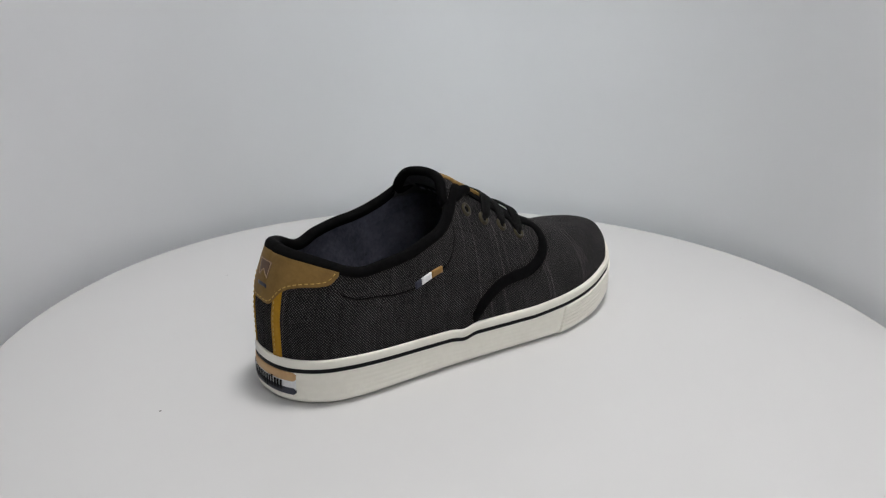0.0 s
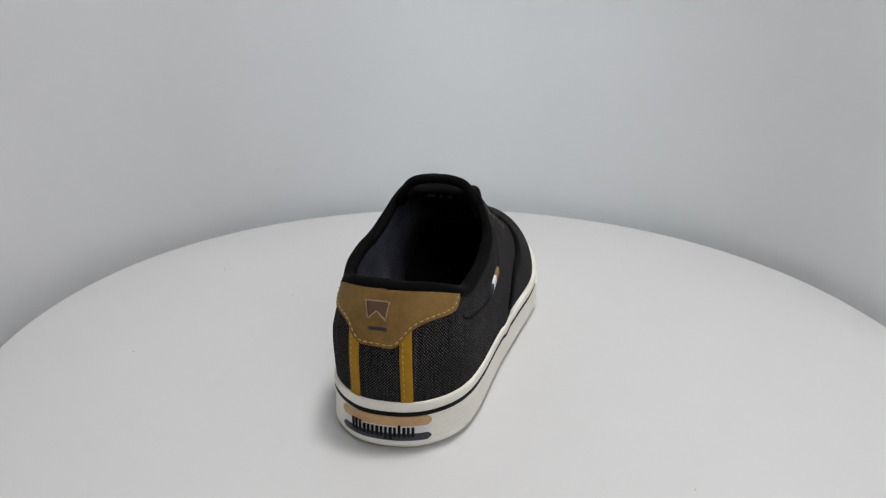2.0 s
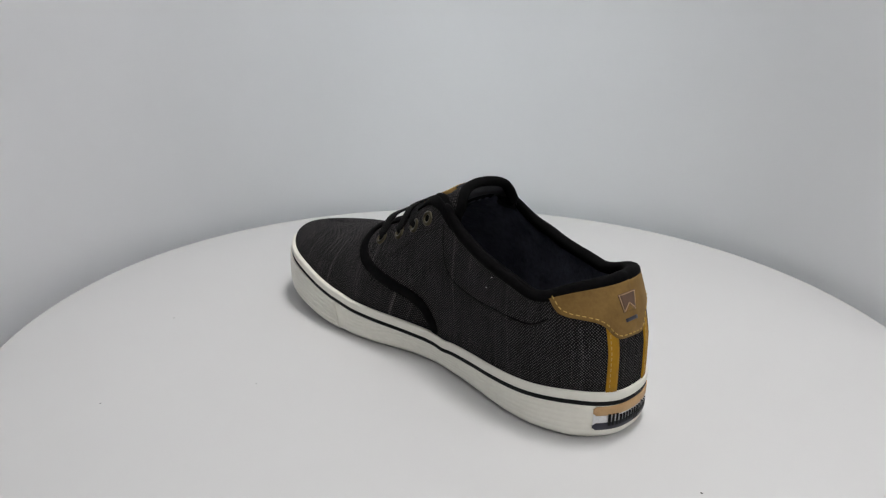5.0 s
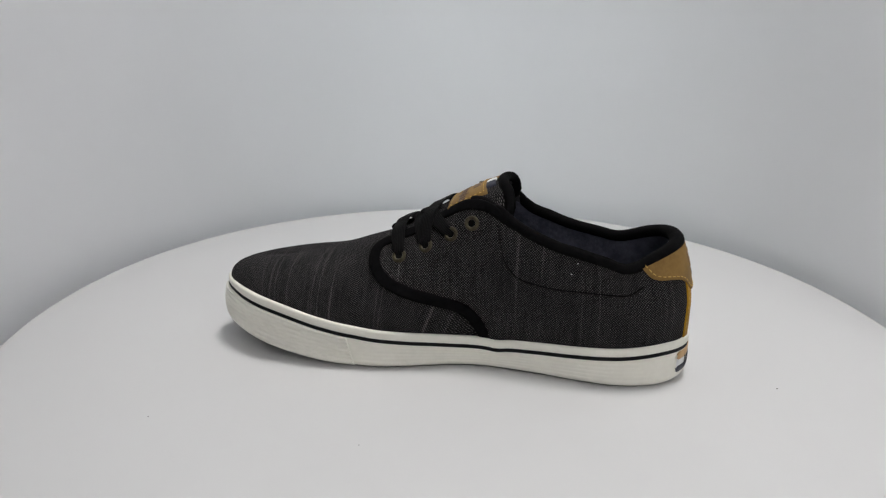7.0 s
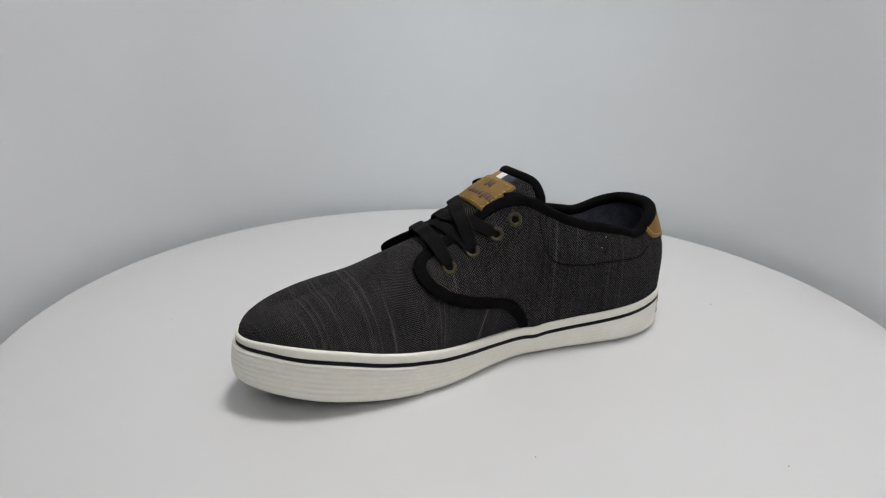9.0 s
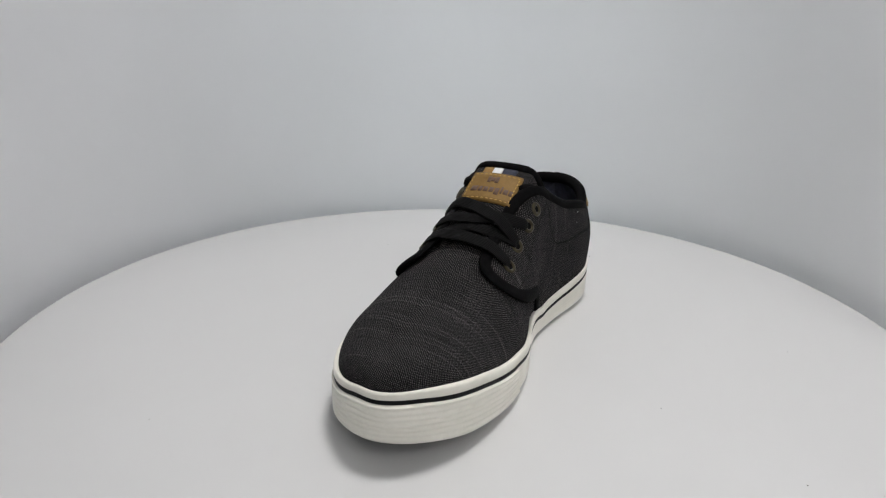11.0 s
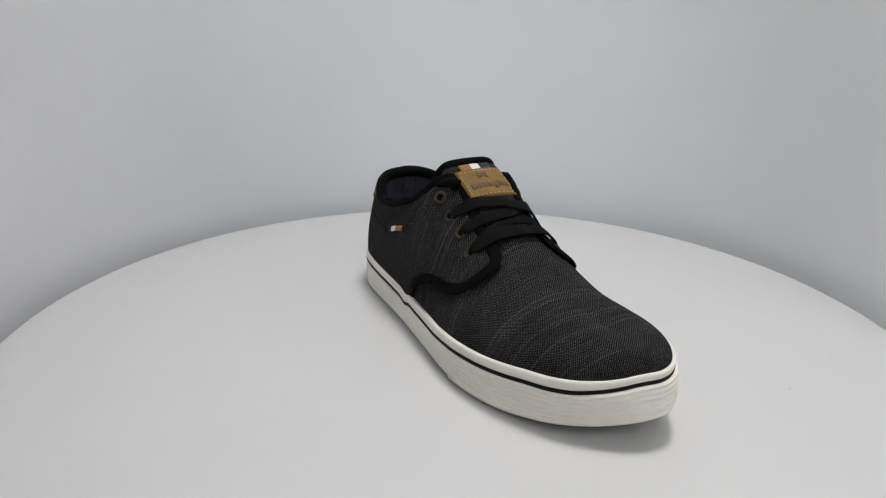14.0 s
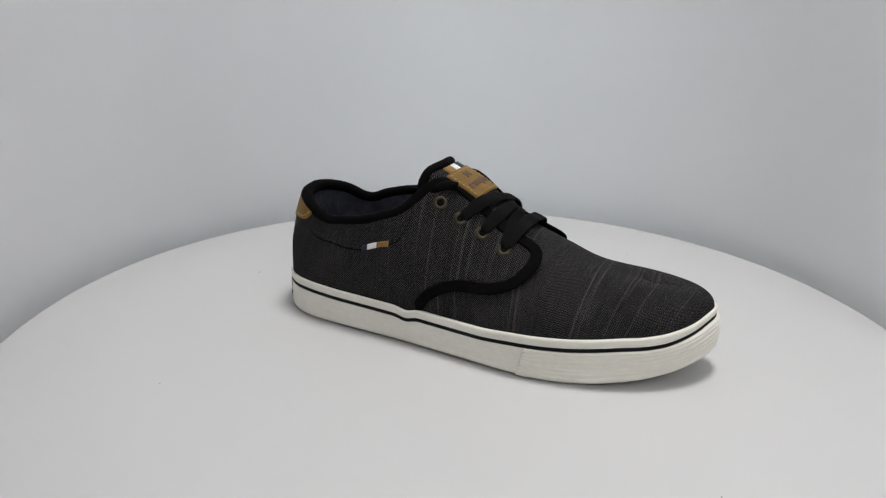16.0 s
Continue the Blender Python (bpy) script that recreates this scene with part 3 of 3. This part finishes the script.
faces = [tuple(2 * VM - 2 - k if VM <= k < 2 * VM - 1 else k for k in f) for f in grid_faces(len(fx), 2 * VM - 1, False, True)]
for side in (1, -1):
    ww = np.linspace(0.195, 0.300, 90)
    top = np.minimum(1.0, limits(side, ww)[0] + np.where(ww < 0.27, 0.12, 0.30))
    US, VS = np.broadcast_arrays(turn_u(side, ww)[:, None], top[:, None] * np.linspace(0, 1, 30)[None, :])
    strip_pts = upper_at(US, VS, np.full(US.shape, -0.25))
    base = sum(len(v) for v in verts)
    faces = faces + [tuple(base + k for k in f) for f in grid_faces(90, 30, False, side > 0)]
    verts.append(strip_pts.reshape(-1, 3))
    uvs.append(cloth_uv(US, strip_pts).reshape(-1, 2))
part("vamp", placed(np.vstack(verts)), faces, VAMP_FABRIC, shoe, "charcoal melange canvas vamp", np.vstack(uvs))

quarter = {}
for side in (1, -1):
    front = FRONT_L if side > 0 else FRONT_R
    w = front * (1 - (1 - np.linspace(0, 1, 240)) ** 1.0)
    w = np.concatenate([w[:-12], front - (front - w[-12]) * np.linspace(1, 0, 24) ** 1.8])
    lo, hi = limits(side, w)
    s = np.linspace(0, 1, 40)
    W, T = np.meshgrid(w, s, indexing="ij")
    VQ = lo[:, None] + (np.maximum(hi, lo + 0.002) - lo)[:, None] * T
    UQ = turn_u(side, W)
    pts = upper_at(UQ, VQ, np.full(UQ.shape, 1.3) * np.clip(W / 0.004 + 0.6, 0, 1) + stand_off(side, W, VQ))
    quarter[side] = part("quarter", placed(pts), grid_faces(len(w), 40, False, side < 0), FABRIC, shoe, "charcoal melange canvas side panel with lace facing", wall_uv(UQ, VQ))


def above(u, v, mm):
    """v of the point that lies mm higher up on the upper."""
    e = 0.004
    step = np.linalg.norm(upper_at(u, np.minimum(v + e, 0.999)) - upper_at(u, v), axis=-1) / e
    return v + mm / np.maximum(step, 1e-6)


# padded binding along the collar, folded tape round the facings
cw_l, cw_r = np.linspace(0.208, 0.0, 90), np.linspace(0.0, 0.203, 90)[1:]
cu = np.concatenate([1 - cw_l, 1 + cw_r])
cv = np.concatenate([limits(1, cw_l)[1], limits(-1, cw_r)[1]])
kern = np.ones(7) / 7
cv = np.convolve(np.pad(cv, 3, mode="edge"), kern, "valid")
cp, cn = frame_on(cu, above(cu, cv, 1.6), 0.0)
grow = np.clip(np.minimum(np.arange(len(cu)), np.arange(len(cu))[::-1]) / 14.0, 0, 1)
sweep("collar_binding", cp - cn * (1.0 + 0.8 * np.exp(-((cu - 1.0) / 0.075) ** 2))[:, None], cn, 3.4 + 0.3 * np.exp(-((cu - 1.0) / 0.06) ** 2), 2.2 + 1.3 * grow + 0.9 * np.exp(-((cu - 1.0) / 0.06) ** 2), BINDING, shoe, "thick black padded collar binding", 14, flat=2.3)
for side in (1, -1):
    front = FRONT_L if side > 0 else FRONT_R
    foot = 0.207 if side > 0 else 0.2035
    wa = foot + (front - foot) * np.linspace(0, 1, 60) ** 0.75
    back = 0.180 if side > 0 else 0.176
    wb = front - (front - back) * np.linspace(0, 1, 70)[1:] ** 1.25
    va, vb = limits(side, wa)[0], limits(side, wb)[1]
    ww, vv = np.concatenate([wa, wb]), np.concatenate([va, vb])
    p, n = frame_on(turn_u(side, ww), vv, 1.6 + stand_off(side, ww, vv))
    for _ in range(6):
        p[1:-1] = (p[:-2] + 2 * p[1:-1] + p[2:]) / 4
    s = np.concatenate([[0], np.cumsum(np.linalg.norm(np.diff(p, axis=0), axis=1))])
    at = np.linspace(0, s[-1], 130)
    p = np.stack([np.interp(at, s, p[:, k]) for k in range(3)], -1)
    n = unit(np.stack([np.interp(at, s, n[:, k]) for k in range(3)], -1))
    p = p - n * (2.0 * np.clip(1 - np.arange(130) / 9.0, 0, 1))[:, None]
    taper = np.clip(np.arange(130)[::-1] / 26.0, 0, 1)
    sweep("facing_binding", p - n * (1.6 * (1 - taper))[:, None], n, 2.2 + 1.6 * taper, 1.2, BINDING, quarter[side], "black tape binding", 12, flat=2.6)

# lining and insole
for side in (1, -1):
    w = np.linspace(0, 0.5, 180)
    hi = np.where(w < 0.31, limits(side, np.minimum(w, 0.30))[1], 0.97)
    W, T = np.meshgrid(w, np.linspace(0, 1, 24), indexing="ij")
    UL = turn_u(side, W)
    VL = np.minimum(above(UL[:, 0], hi, 1.5), 0.97)[:, None] * T * np.where((W > 0.21) & (W < 0.31), 0.93, 1.0)
    pts = upper_at(UL, VL, np.full(UL.shape, -3.2) * np.clip(W / 0.004 + 0.7, 0, 1))
    part("lining", placed(pts), grid_faces(180, 24, False, side > 0), LINING, shoe, "dark navy textile lining")
foot_bed = np.column_stack([outline_at(RING, np.full(SN, 4.0)), Z_TOP - 2.2])
mid_bed = np.column_stack([foot_bed[:, 0] * 0.72 + 42, foot_bed[:, 1] * 0.55, Z_TOP - 6.0])
last_bed = np.column_stack([np.clip(foot_bed[:, 0], 70, 235), foot_bed[:, 1] * 0.0, np.full(SN, 17.0)])
part("insole", placed(np.stack([foot_bed, mid_bed, last_bed], 1)), grid_faces(SN, 3, True), INSOLE, shoe)

# ---- shoe: tongue ----
TONGUE_Z = table_of([(112, 110.5), (117, 111.4), (124, 109.8), (132, 105.6), (140, 101), (150, 95), (160, 88.8), (172, 81.0), (180, 75.5), (188, 68.5), (196, 60)])


def tongue_at(x, y):
    x, y = np.asarray(x, float), np.asarray(y, float)
    z = np.mean([TONGUE_Z(x + d) for d in (-4, -2, 0, 2, 4)], 0)
    d = np.abs(y + 1.5)
    tip = np.clip((142 - x) / 24, 0, 1)
    return np.stack([x - 0.015 * d ** 2 * tip, y, z - 3.0 * (d / 20) ** 2.4 - 1.5 * np.clip(d - 19, 0, 20) ** 1.3 * tip], -1)


TL = np.linspace(0, 1, 44)
half = np.interp(119.0 + 75.0 * TL, [119, 125, 132, 140, 150, 194], [24.5, 24.0, 19.5, 16.5, 16.0, 15.0])
tx = 119.0 + (194 - 119.0) * TL
TY = np.linspace(-1, 1, 31)
YG = -1.5 + half[:, None] * TY[None, :]
XG = np.broadcast_to(tx[:, None], YG.shape)
tp = tongue_at(XG, YG)
tongue = part("tongue", placed(tp), grid_faces(44, 31), FABRIC, shoe, "woven charcoal tongue with black padded edge",
              np.stack([np.concatenate([np.zeros((1, 31)), np.cumsum(np.linalg.norm(np.diff(tp, axis=0), axis=-1), 0)]), tp[..., 1]], -1) * 0.001 + 0.013)
wide = 4.5 * np.clip((XG - 124) / 14, 0, 1)
tb = tongue_at(XG, YG + wide * TY[None, :])
pillow = np.sqrt(np.clip(1 - TY[None, :] ** 2, 0, 1)) * np.clip((XG - 119) / 7, 0, 1) ** 0.6 * np.clip((186 - XG) / 45, 0, 1)
tb[..., 2] -= 3.2 + 5.5 * pillow + 6.0 * (np.clip(np.abs(TY) - 0.7, 0, 1)[None, :] / 0.3) ** 2 * np.clip((XG - 119) / 16, 0.1, 1)
tb[..., 0] -= 3.5 * pillow
part("tongue_lining", placed(tb), grid_faces(44, 31, False, True), TONGUE_BACK, tongue, "black padded back of the tongue")
rows = (tx > 121.0) & (tx < 128.5)
cols = np.abs(TY) < 0.52
pad = tb[rows][:, cols] + np.array([-1.0, 0.0, -1.3])
inner_label = part("inner_label", placed(pad), grid_faces(*pad.shape[:2], False, True), BINDING, tongue, "small dark woven size label inside")
for a, b in ((2, 5), (6, 8), (9, 13)):
    bar = pad[1:3, a:b] + np.array([-0.4, 0.0, -0.5])
    part("bar", placed(bar), grid_faces(*bar.shape[:2], False, True), LINING, inner_label)
edge = np.vstack([tp[:11, 0][::-1], tp[0, 1:-1], tp[:11, -1]])
for _ in range(6):
    edge[1:-1] = (edge[:-2] + 2 * edge[1:-1] + edge[2:]) / 4
en = np.tile(np.array([0.3, 0.0, 0.95]), (len(edge), 1))
sweep("tongue_binding", edge - np.array([-0.8, 0, 0.4]), en, 3.5, 3.0, BINDING, tongue, "black rolled edge", 12)

# leather label on the tongue, with a ribbon loop above it


def on_tongue(x0, x1, y0, y1, low, high, n=8, m=14, corner=0.0):
    xs, ys = np.linspace(x0, x1, n), np.linspace(y0, y1, m)
    X, Y = np.meshgrid(xs, ys, indexing="ij")
    p = tongue_at(X, Y)
    up = np.array([0.42, 0.0, 0.9])
    rim = [(i, 0) for i in range(n)] + [(n - 1, j) for j in range(1, m)] + [(i, m - 1) for i in range(n - 2, -1, -1)] + [(0, j) for j in range(m - 2, 0, -1)]
    idx = np.array([i * m + j for i, j in rim])
    top = (p + up * high).reshape(-1, 3)
    base = (p + up * low).reshape(-1, 3)[idx]
    k = len(idx)
    f = grid_faces(n, m) + [(idx[i], n * m + i, n * m + (i + 1) % k, idx[(i + 1) % k]) for i in range(k)]
    return placed(np.vstack([top, base])), f


tongue_label = part("tongue_label", *on_tongue(129.5, 151.0, -18.2, 15.2, 0.0, 1.6), TAN, tongue, "tan leather label with gold stitching")
for name, a, b, mat in (("ribbon_tan", -13.0, -6.0, RIBBON_TAN), ("ribbon_white", -6.0, 0.6, RIBBON_WHITE), ("ribbon_navy", 0.6, 9.5, RIBBON_NAVY)):
    part("ribbon", *on_tongue(124.2, 131.5, a, b, 0.2, 1.25, 4, 4), mat, tongue_label, name.split("_")[1] + " ribbon")
lx, ly = np.linspace(131.0, 149.4, 20), np.linspace(-16.8, 13.8, 30)
loop = [tongue_at(lx[0], y) for y in ly] + [tongue_at(x, ly[-1]) for x in lx[1:]] + [tongue_at(lx[-1], y) for y in ly[::-1][1:]] + [tongue_at(x, ly[0]) for x in lx[::-1][1:]]
up = np.array([0.42, 0.0, 0.9])
stitches("stitching", np.array(loop) + up * 1.5, np.tile(up, (len(loop), 1)), GOLD_THREAD, tongue_label, 1.9, 1.3, 0.3)
word_y = -14.2
for width, rise, drop in ((4.3, 0.3, 0), (2.4, 0, 0), (2.9, 0, 0), (2.9, 0, 0), (2.9, 0, 1.4), (1.2, 1.5, 0), (2.9, 0, 0), (2.2, 0, 0)):
    part("bar", *on_tongue(141.0 - rise, 144.6 + drop, word_y, word_y + width, 1.4, 1.75, 3, 4), EMBOSS, tongue_label)
    word_y += width + 0.9
for k, (y0, y1) in enumerate(((-6.0, -3.6), (-3.3, -1.1), (-0.8, 1.6))):
    part("emblem", *on_tongue(132.8 + 0.5 * (k == 1), 137.4 - 0.9 * (k == 1), y0, y1, 1.4, 1.75, 4, 4), EMBOSS, tongue_label)

# ---- shoe: heel patch, strips and seams ----
PATCH_LOW = table_of([(-0.0722, 0.305), (-0.0705, 0.278), (-0.0665, 0.246), (-0.0590, 0.226), (-0.0382, 0.196), (-0.0319, 0.178), (-0.0264, 0.148), (-0.0205, 0.132), (-0.0028, 0.130), (0.0090, 0.132),
                      (0.0150, 0.155), (0.0200, 0.182), (0.0270, 0.202), (0.0382, 0.222), (0.0530, 0.244), (0.0620, 0.262), (0.0665, 0.288), (0.0685, 0.315)])
pu = np.linspace(-0.0690, 0.0647, 90)
plow = np.mean([PATCH_LOW(pu / 0.95 + d) for d in (-0.002, -0.001, 0, 0.001, 0.002)], 0)
ptop = np.where(pu < 0, limits(1, np.abs(pu))[1], limits(-1, np.abs(pu))[1]) + 0.002
PU, PT = np.meshgrid(pu, np.linspace(0, 1, 22), indexing="ij")
heel_patch_ob = plate("heel_patch", PU, plow[:, None] + (ptop - plow)[:, None] * PT, 0.8, 2.3, TAN, shoe, "tan leather heel patch with stamped emblem")
su = pu * 0.962
sp, sn = frame_on(su, above(su, plow, 1.5), 2.35)
stitches("stitching", sp, sn, GOLD_THREAD, heel_patch_ob, 2.0, 1.3, 0.3)


def heel_shape(name, corners, low, high, mat, parent):
    """A flat four-cornered mark on the heel; corners in (u, v)."""
    a, b, c, d = (np.array(q) for q in corners)
    s, r = np.meshgrid(np.linspace(0, 1, 6), np.linspace(0, 1, 6), indexing="ij")
    q = (a * (1 - s)[..., None] + b * s[..., None]) * (1 - r)[..., None] + (d * (1 - s)[..., None] + c * s[..., None]) * r[..., None]
    return plate(name, q[..., 0], q[..., 1], low, high, mat, parent)


emblem = heel_shape("emblem", ((-0.0136, 0.208), (0.0014, 0.209), (0.0042, 0.272), (-0.0170, 0.270)), 2.2, 2.5, EMBOSS, heel_patch_ob)
# pale rim: top bar, two slanting sides and a pointed foot like a notched shield
for corners in (((-0.0164, 0.2655), (0.0036, 0.2675), (0.0037, 0.2705), (-0.0165, 0.2685)), ((-0.0135, 0.2100), (-0.0126, 0.2100), (-0.0155, 0.2690), (-0.0164, 0.2690)),
                ((0.0004, 0.2110), (0.0013, 0.2110), (0.0036, 0.2700), (0.0027, 0.2700)), ((-0.0135, 0.2090), (-0.0120, 0.2090), (-0.0062, 0.2330), (-0.0066, 0.2360)),
                ((0.0012, 0.2100), (-0.0003, 0.2100), (-0.0060, 0.2330), (-0.0056, 0.2360))):
    heel_shape("emblem_line", corners, 2.4, 2.68, EMBOSS_PALE, emblem)
heel_shape("emblem_notch", ((-0.0118, 0.2070), (-0.0004, 0.2080), (-0.0058, 0.2290), (-0.0064, 0.2290)), 2.3, 2.56, TAN, emblem)
heel_shape("badge", ((-0.0118, 0.176), (0.0022, 0.177), (0.0026, 0.188), (-0.0122, 0.187)), 2.2, 2.55, LABEL_NAVY, heel_patch_ob)
for c0, c1 in ((-0.0232, -0.0252), (0.0185, 0.0160)):
    cc = np.linspace(c0, c1, 14)
    s, r = np.meshgrid(cc, np.linspace(-0.0046, 0.0046, 5), indexing="ij")
    v = np.broadcast_to(np.linspace(0.0, 0.20, 14)[:, None], s.shape)
    strip = plate("heel_strip", s + r, v, 0.8, 1.9, MUSTARD, shoe, "mustard leather strip with stitching")
    p, n = frame_on(cc - 0.0022, np.linspace(0.012, 0.19, 14), 1.95)
    p2 = np.stack([np.interp(np.linspace(0, 13, 60), np.arange(14), p[:, k]) for k in range(3)], -1)
    n2 = np.stack([np.interp(np.linspace(0, 13, 60), np.arange(14), n[:, k]) for k in range(3)], -1)
    stitches("stitching", p2, n2, GOLD_THREAD, strip, 1.8, 1.3, 0.26)


def seam(side, points, mat=DARK_THREAD, lift=1.45, smooth=40):
    q = smooth_open(points, smooth)
    p, n = frame_on(turn_u(side, q[:, 0]), q[:, 1], lift)
    p = np.stack([np.interp(np.linspace(0, smooth - 1, smooth * 5), np.arange(smooth), p[:, k]) for k in range(3)], -1)
    n = np.stack([np.interp(np.linspace(0, smooth - 1, smooth * 5), np.arange(smooth), n[:, k]) for k in range(3)], -1)
    return stitches("seam", p, n, mat, quarter[side], 1.7, 0.7, 0.33)


COLLAR_SEAM_L = [(0.2015, 0.385), (0.1985, 0.262), (0.1930, 0.180), (0.1780, 0.122), (0.1444, 0.103), (0.1153, 0.135), (0.0710, 0.228)]
COLLAR_SEAM_R = [(0.1944, 0.452), (0.1924, 0.383), (0.1812, 0.270), (0.1528, 0.207), (0.1285, 0.198), (0.0986, 0.225), (0.0694, 0.240)]
for side, pts in ((1, COLLAR_SEAM_L), (-1, COLLAR_SEAM_R)):
    seam(side, pts)
    q = smooth_open(pts, 80)
    p, n = frame_on(turn_u(side, q[:, 0]), q[:, 1] + 0.005, 1.0)
    sweep("seam_fold", p, n, 0.55, 0.42, BINDING, quarter[side], "dark folded seam", 8)
seam(1, [(0.2965, 0.405), (0.2514, 0.395), (0.2049, 0.370)])
seam(-1, [(0.1960, 0.452), (0.2257, 0.456), (0.2618, 0.462), (0.2917, 0.440)])
# bar tacks at the collar, pale loose threads
for pts in ([(0.1385, 0.172), (0.1330, 0.170)], [(0.1330, 0.215), (0.1300, 0.228)]):
    q = smooth_open(pts, 12)
    p, n = frame_on(1 - q[:, 0], q[:, 1], 1.5)
    stitches("thread", p, n, RIBBON_WHITE, quarter[1], 1.2, 1.6, 0.14)

# ribbon tag sewn into the collar seam
for a, b, mat, say in ((0.1450, 0.1512, RIBBON_NAVY, "navy"), (0.1512, 0.1622, RIBBON_WHITE, "white"), (0.1622, 0.1745, RIBBON_TAN, "tan")):
    w, r = np.meshgrid(np.linspace(a, b, 6), np.linspace(0, 1, 5), indexing="ij")
    mid = np.interp(w, [0.1405, 0.1500, 0.1760], [0.205, 0.219, 0.259])
    plate("side_tag", w, mid + (r - 0.5) * 0.025, 0.6, 2.6, mat, quarter[-1], say + " ribbon tag")

# ---- shoe: eyelets ----
EYELETS_L = [(0.2903, 0.572), (0.2660, 0.576), (0.2431, 0.529), (0.2250, 0.496)]
EYELETS_R = [(0.2833, 0.586), (0.2604, 0.596), (0.2389, 0.586), (0.2181, 0.586)]


def eyelet(p, n, parent):
    z = Vector(n)
    m = Matrix.Translation(Vector(p)) @ z.to_track_quat("Z", "X").to_matrix().to_4x4()
    ring_v, ring_f = lathe([(2.2, -0.6), (2.2, 0.3), (2.5, 0.8), (3.1, 1.05), (3.9, 0.9), (4.5, 0.4), (4.65, -0.5)], 28)
    mm = np.array(m)
    move = lambda v: placed(np.asarray(v, float) @ mm[:3, :3].T + mm[:3, 3])
    ring = part("eyelet", move(ring_v), ring_f, BRASS, parent, "antique brass eyelet")
    # flat near-black disc, the shade within the eyelet put in as colour
    part("hole_shade", move([(2.35 * math.cos(k * math.pi / 8), 2.35 * math.sin(k * math.pi / 8), 0.12) for k in range(16)]), [tuple(range(16))], HOLE_SHADE, ring)


EYE_P = {}
for side, spots in ((1, EYELETS_L), (-1, EYELETS_R)):
    w = np.array(spots)
    p, n = frame_on(turn_u(side, w[:, 0]), w[:, 1], 1.35 + stand_off(side, w[:, 0], w[:, 1]))
    EYE_P[side] = (p, n)
    for k in range(4):
        eyelet(p[k], n[k], quarter[side])

# ---- shoe: laces ----


def lace(points, normals, width):
    """A flat woven lace: a wide thin band with rounded edges."""
    q, n = smooth_open(points, 60), unit(smooth_open(normals, 60))
    tan = unit(np.gradient(q, axis=0))
    n = unit(n - tan * np.sum(n * tan, 1)[:, None])
    hw = np.full(60, width / 2) * np.interp(np.linspace(0, 1, 60), [0, 0.05, 0.2, 0.8, 0.95, 1], [0.58, 0.80, 1, 1, 0.80, 0.58])
    return sweep("lace", q, n, hw, 0.8, LACE, laces, "", 16, flat=3.0)


laces = new("laces")
laces.parent = shoe
tagged(laces, "flat black cotton laces")


def lace_run(a_side, a, b_side, b, crest, width=9.2, lift=2.8):
    pa, na = EYE_P[a_side][0][a], EYE_P[a_side][1][a]
    pb, nb = EYE_P[b_side][0][b], EYE_P[b_side][1][b]
    c = np.array(crest, float)
    up = np.array([0.40, 0.0, 0.92])
    qa, qb = pa + na * 2.6 + (c - pa) * 0.14, pb + nb * 2.6 + (c - pb) * 0.14
    ea, eb = pa * 0.5 + c * 0.5 + (na + up) * lift, pb * 0.5 + c * 0.5 + (nb + up) * lift
    fa, fb = pa * 0.2 + c * 0.8 + up * lift * 0.8, pb * 0.2 + c * 0.8 + up * lift * 0.8
    return lace([pa - na * 1.0, qa, ea, fa, c, fb, eb, qb, pb - nb * 1.0],
                [na, na, unit(na + up), unit(na * 0.3 + up), up, unit(nb * 0.3 + up), unit(nb + up), nb, nb], width)


lace_run(-1, 0, 1, 1, (172.0, -1.5, 84.6), 8.0, 1.8)
lace_run(1, 2, -1, 1, (167.5, -1.5, 88.2), 8.8, 2.3)
lace_run(1, 1, -1, 2, (160.0, -1.5, 93.0), 9.2, 3.3)
lace_run(-1, 0, 1, 0, (182.0, -1.5, 81.2), 9.2, 2.8)


# ---- what moves: platter and shoe turn together ----
def motions():
    turn = radians(18.4688)
    times = [k / 10 for k in range(161)]
    walk(shoe, [(t, Matrix.Rotation(turn * (t - 7.0), 4, "Z")) for t in times])
    walk(platter, [(t, Matrix.Rotation(turn * (t - 7.0), 4, "Z")) for t in times])


motions()
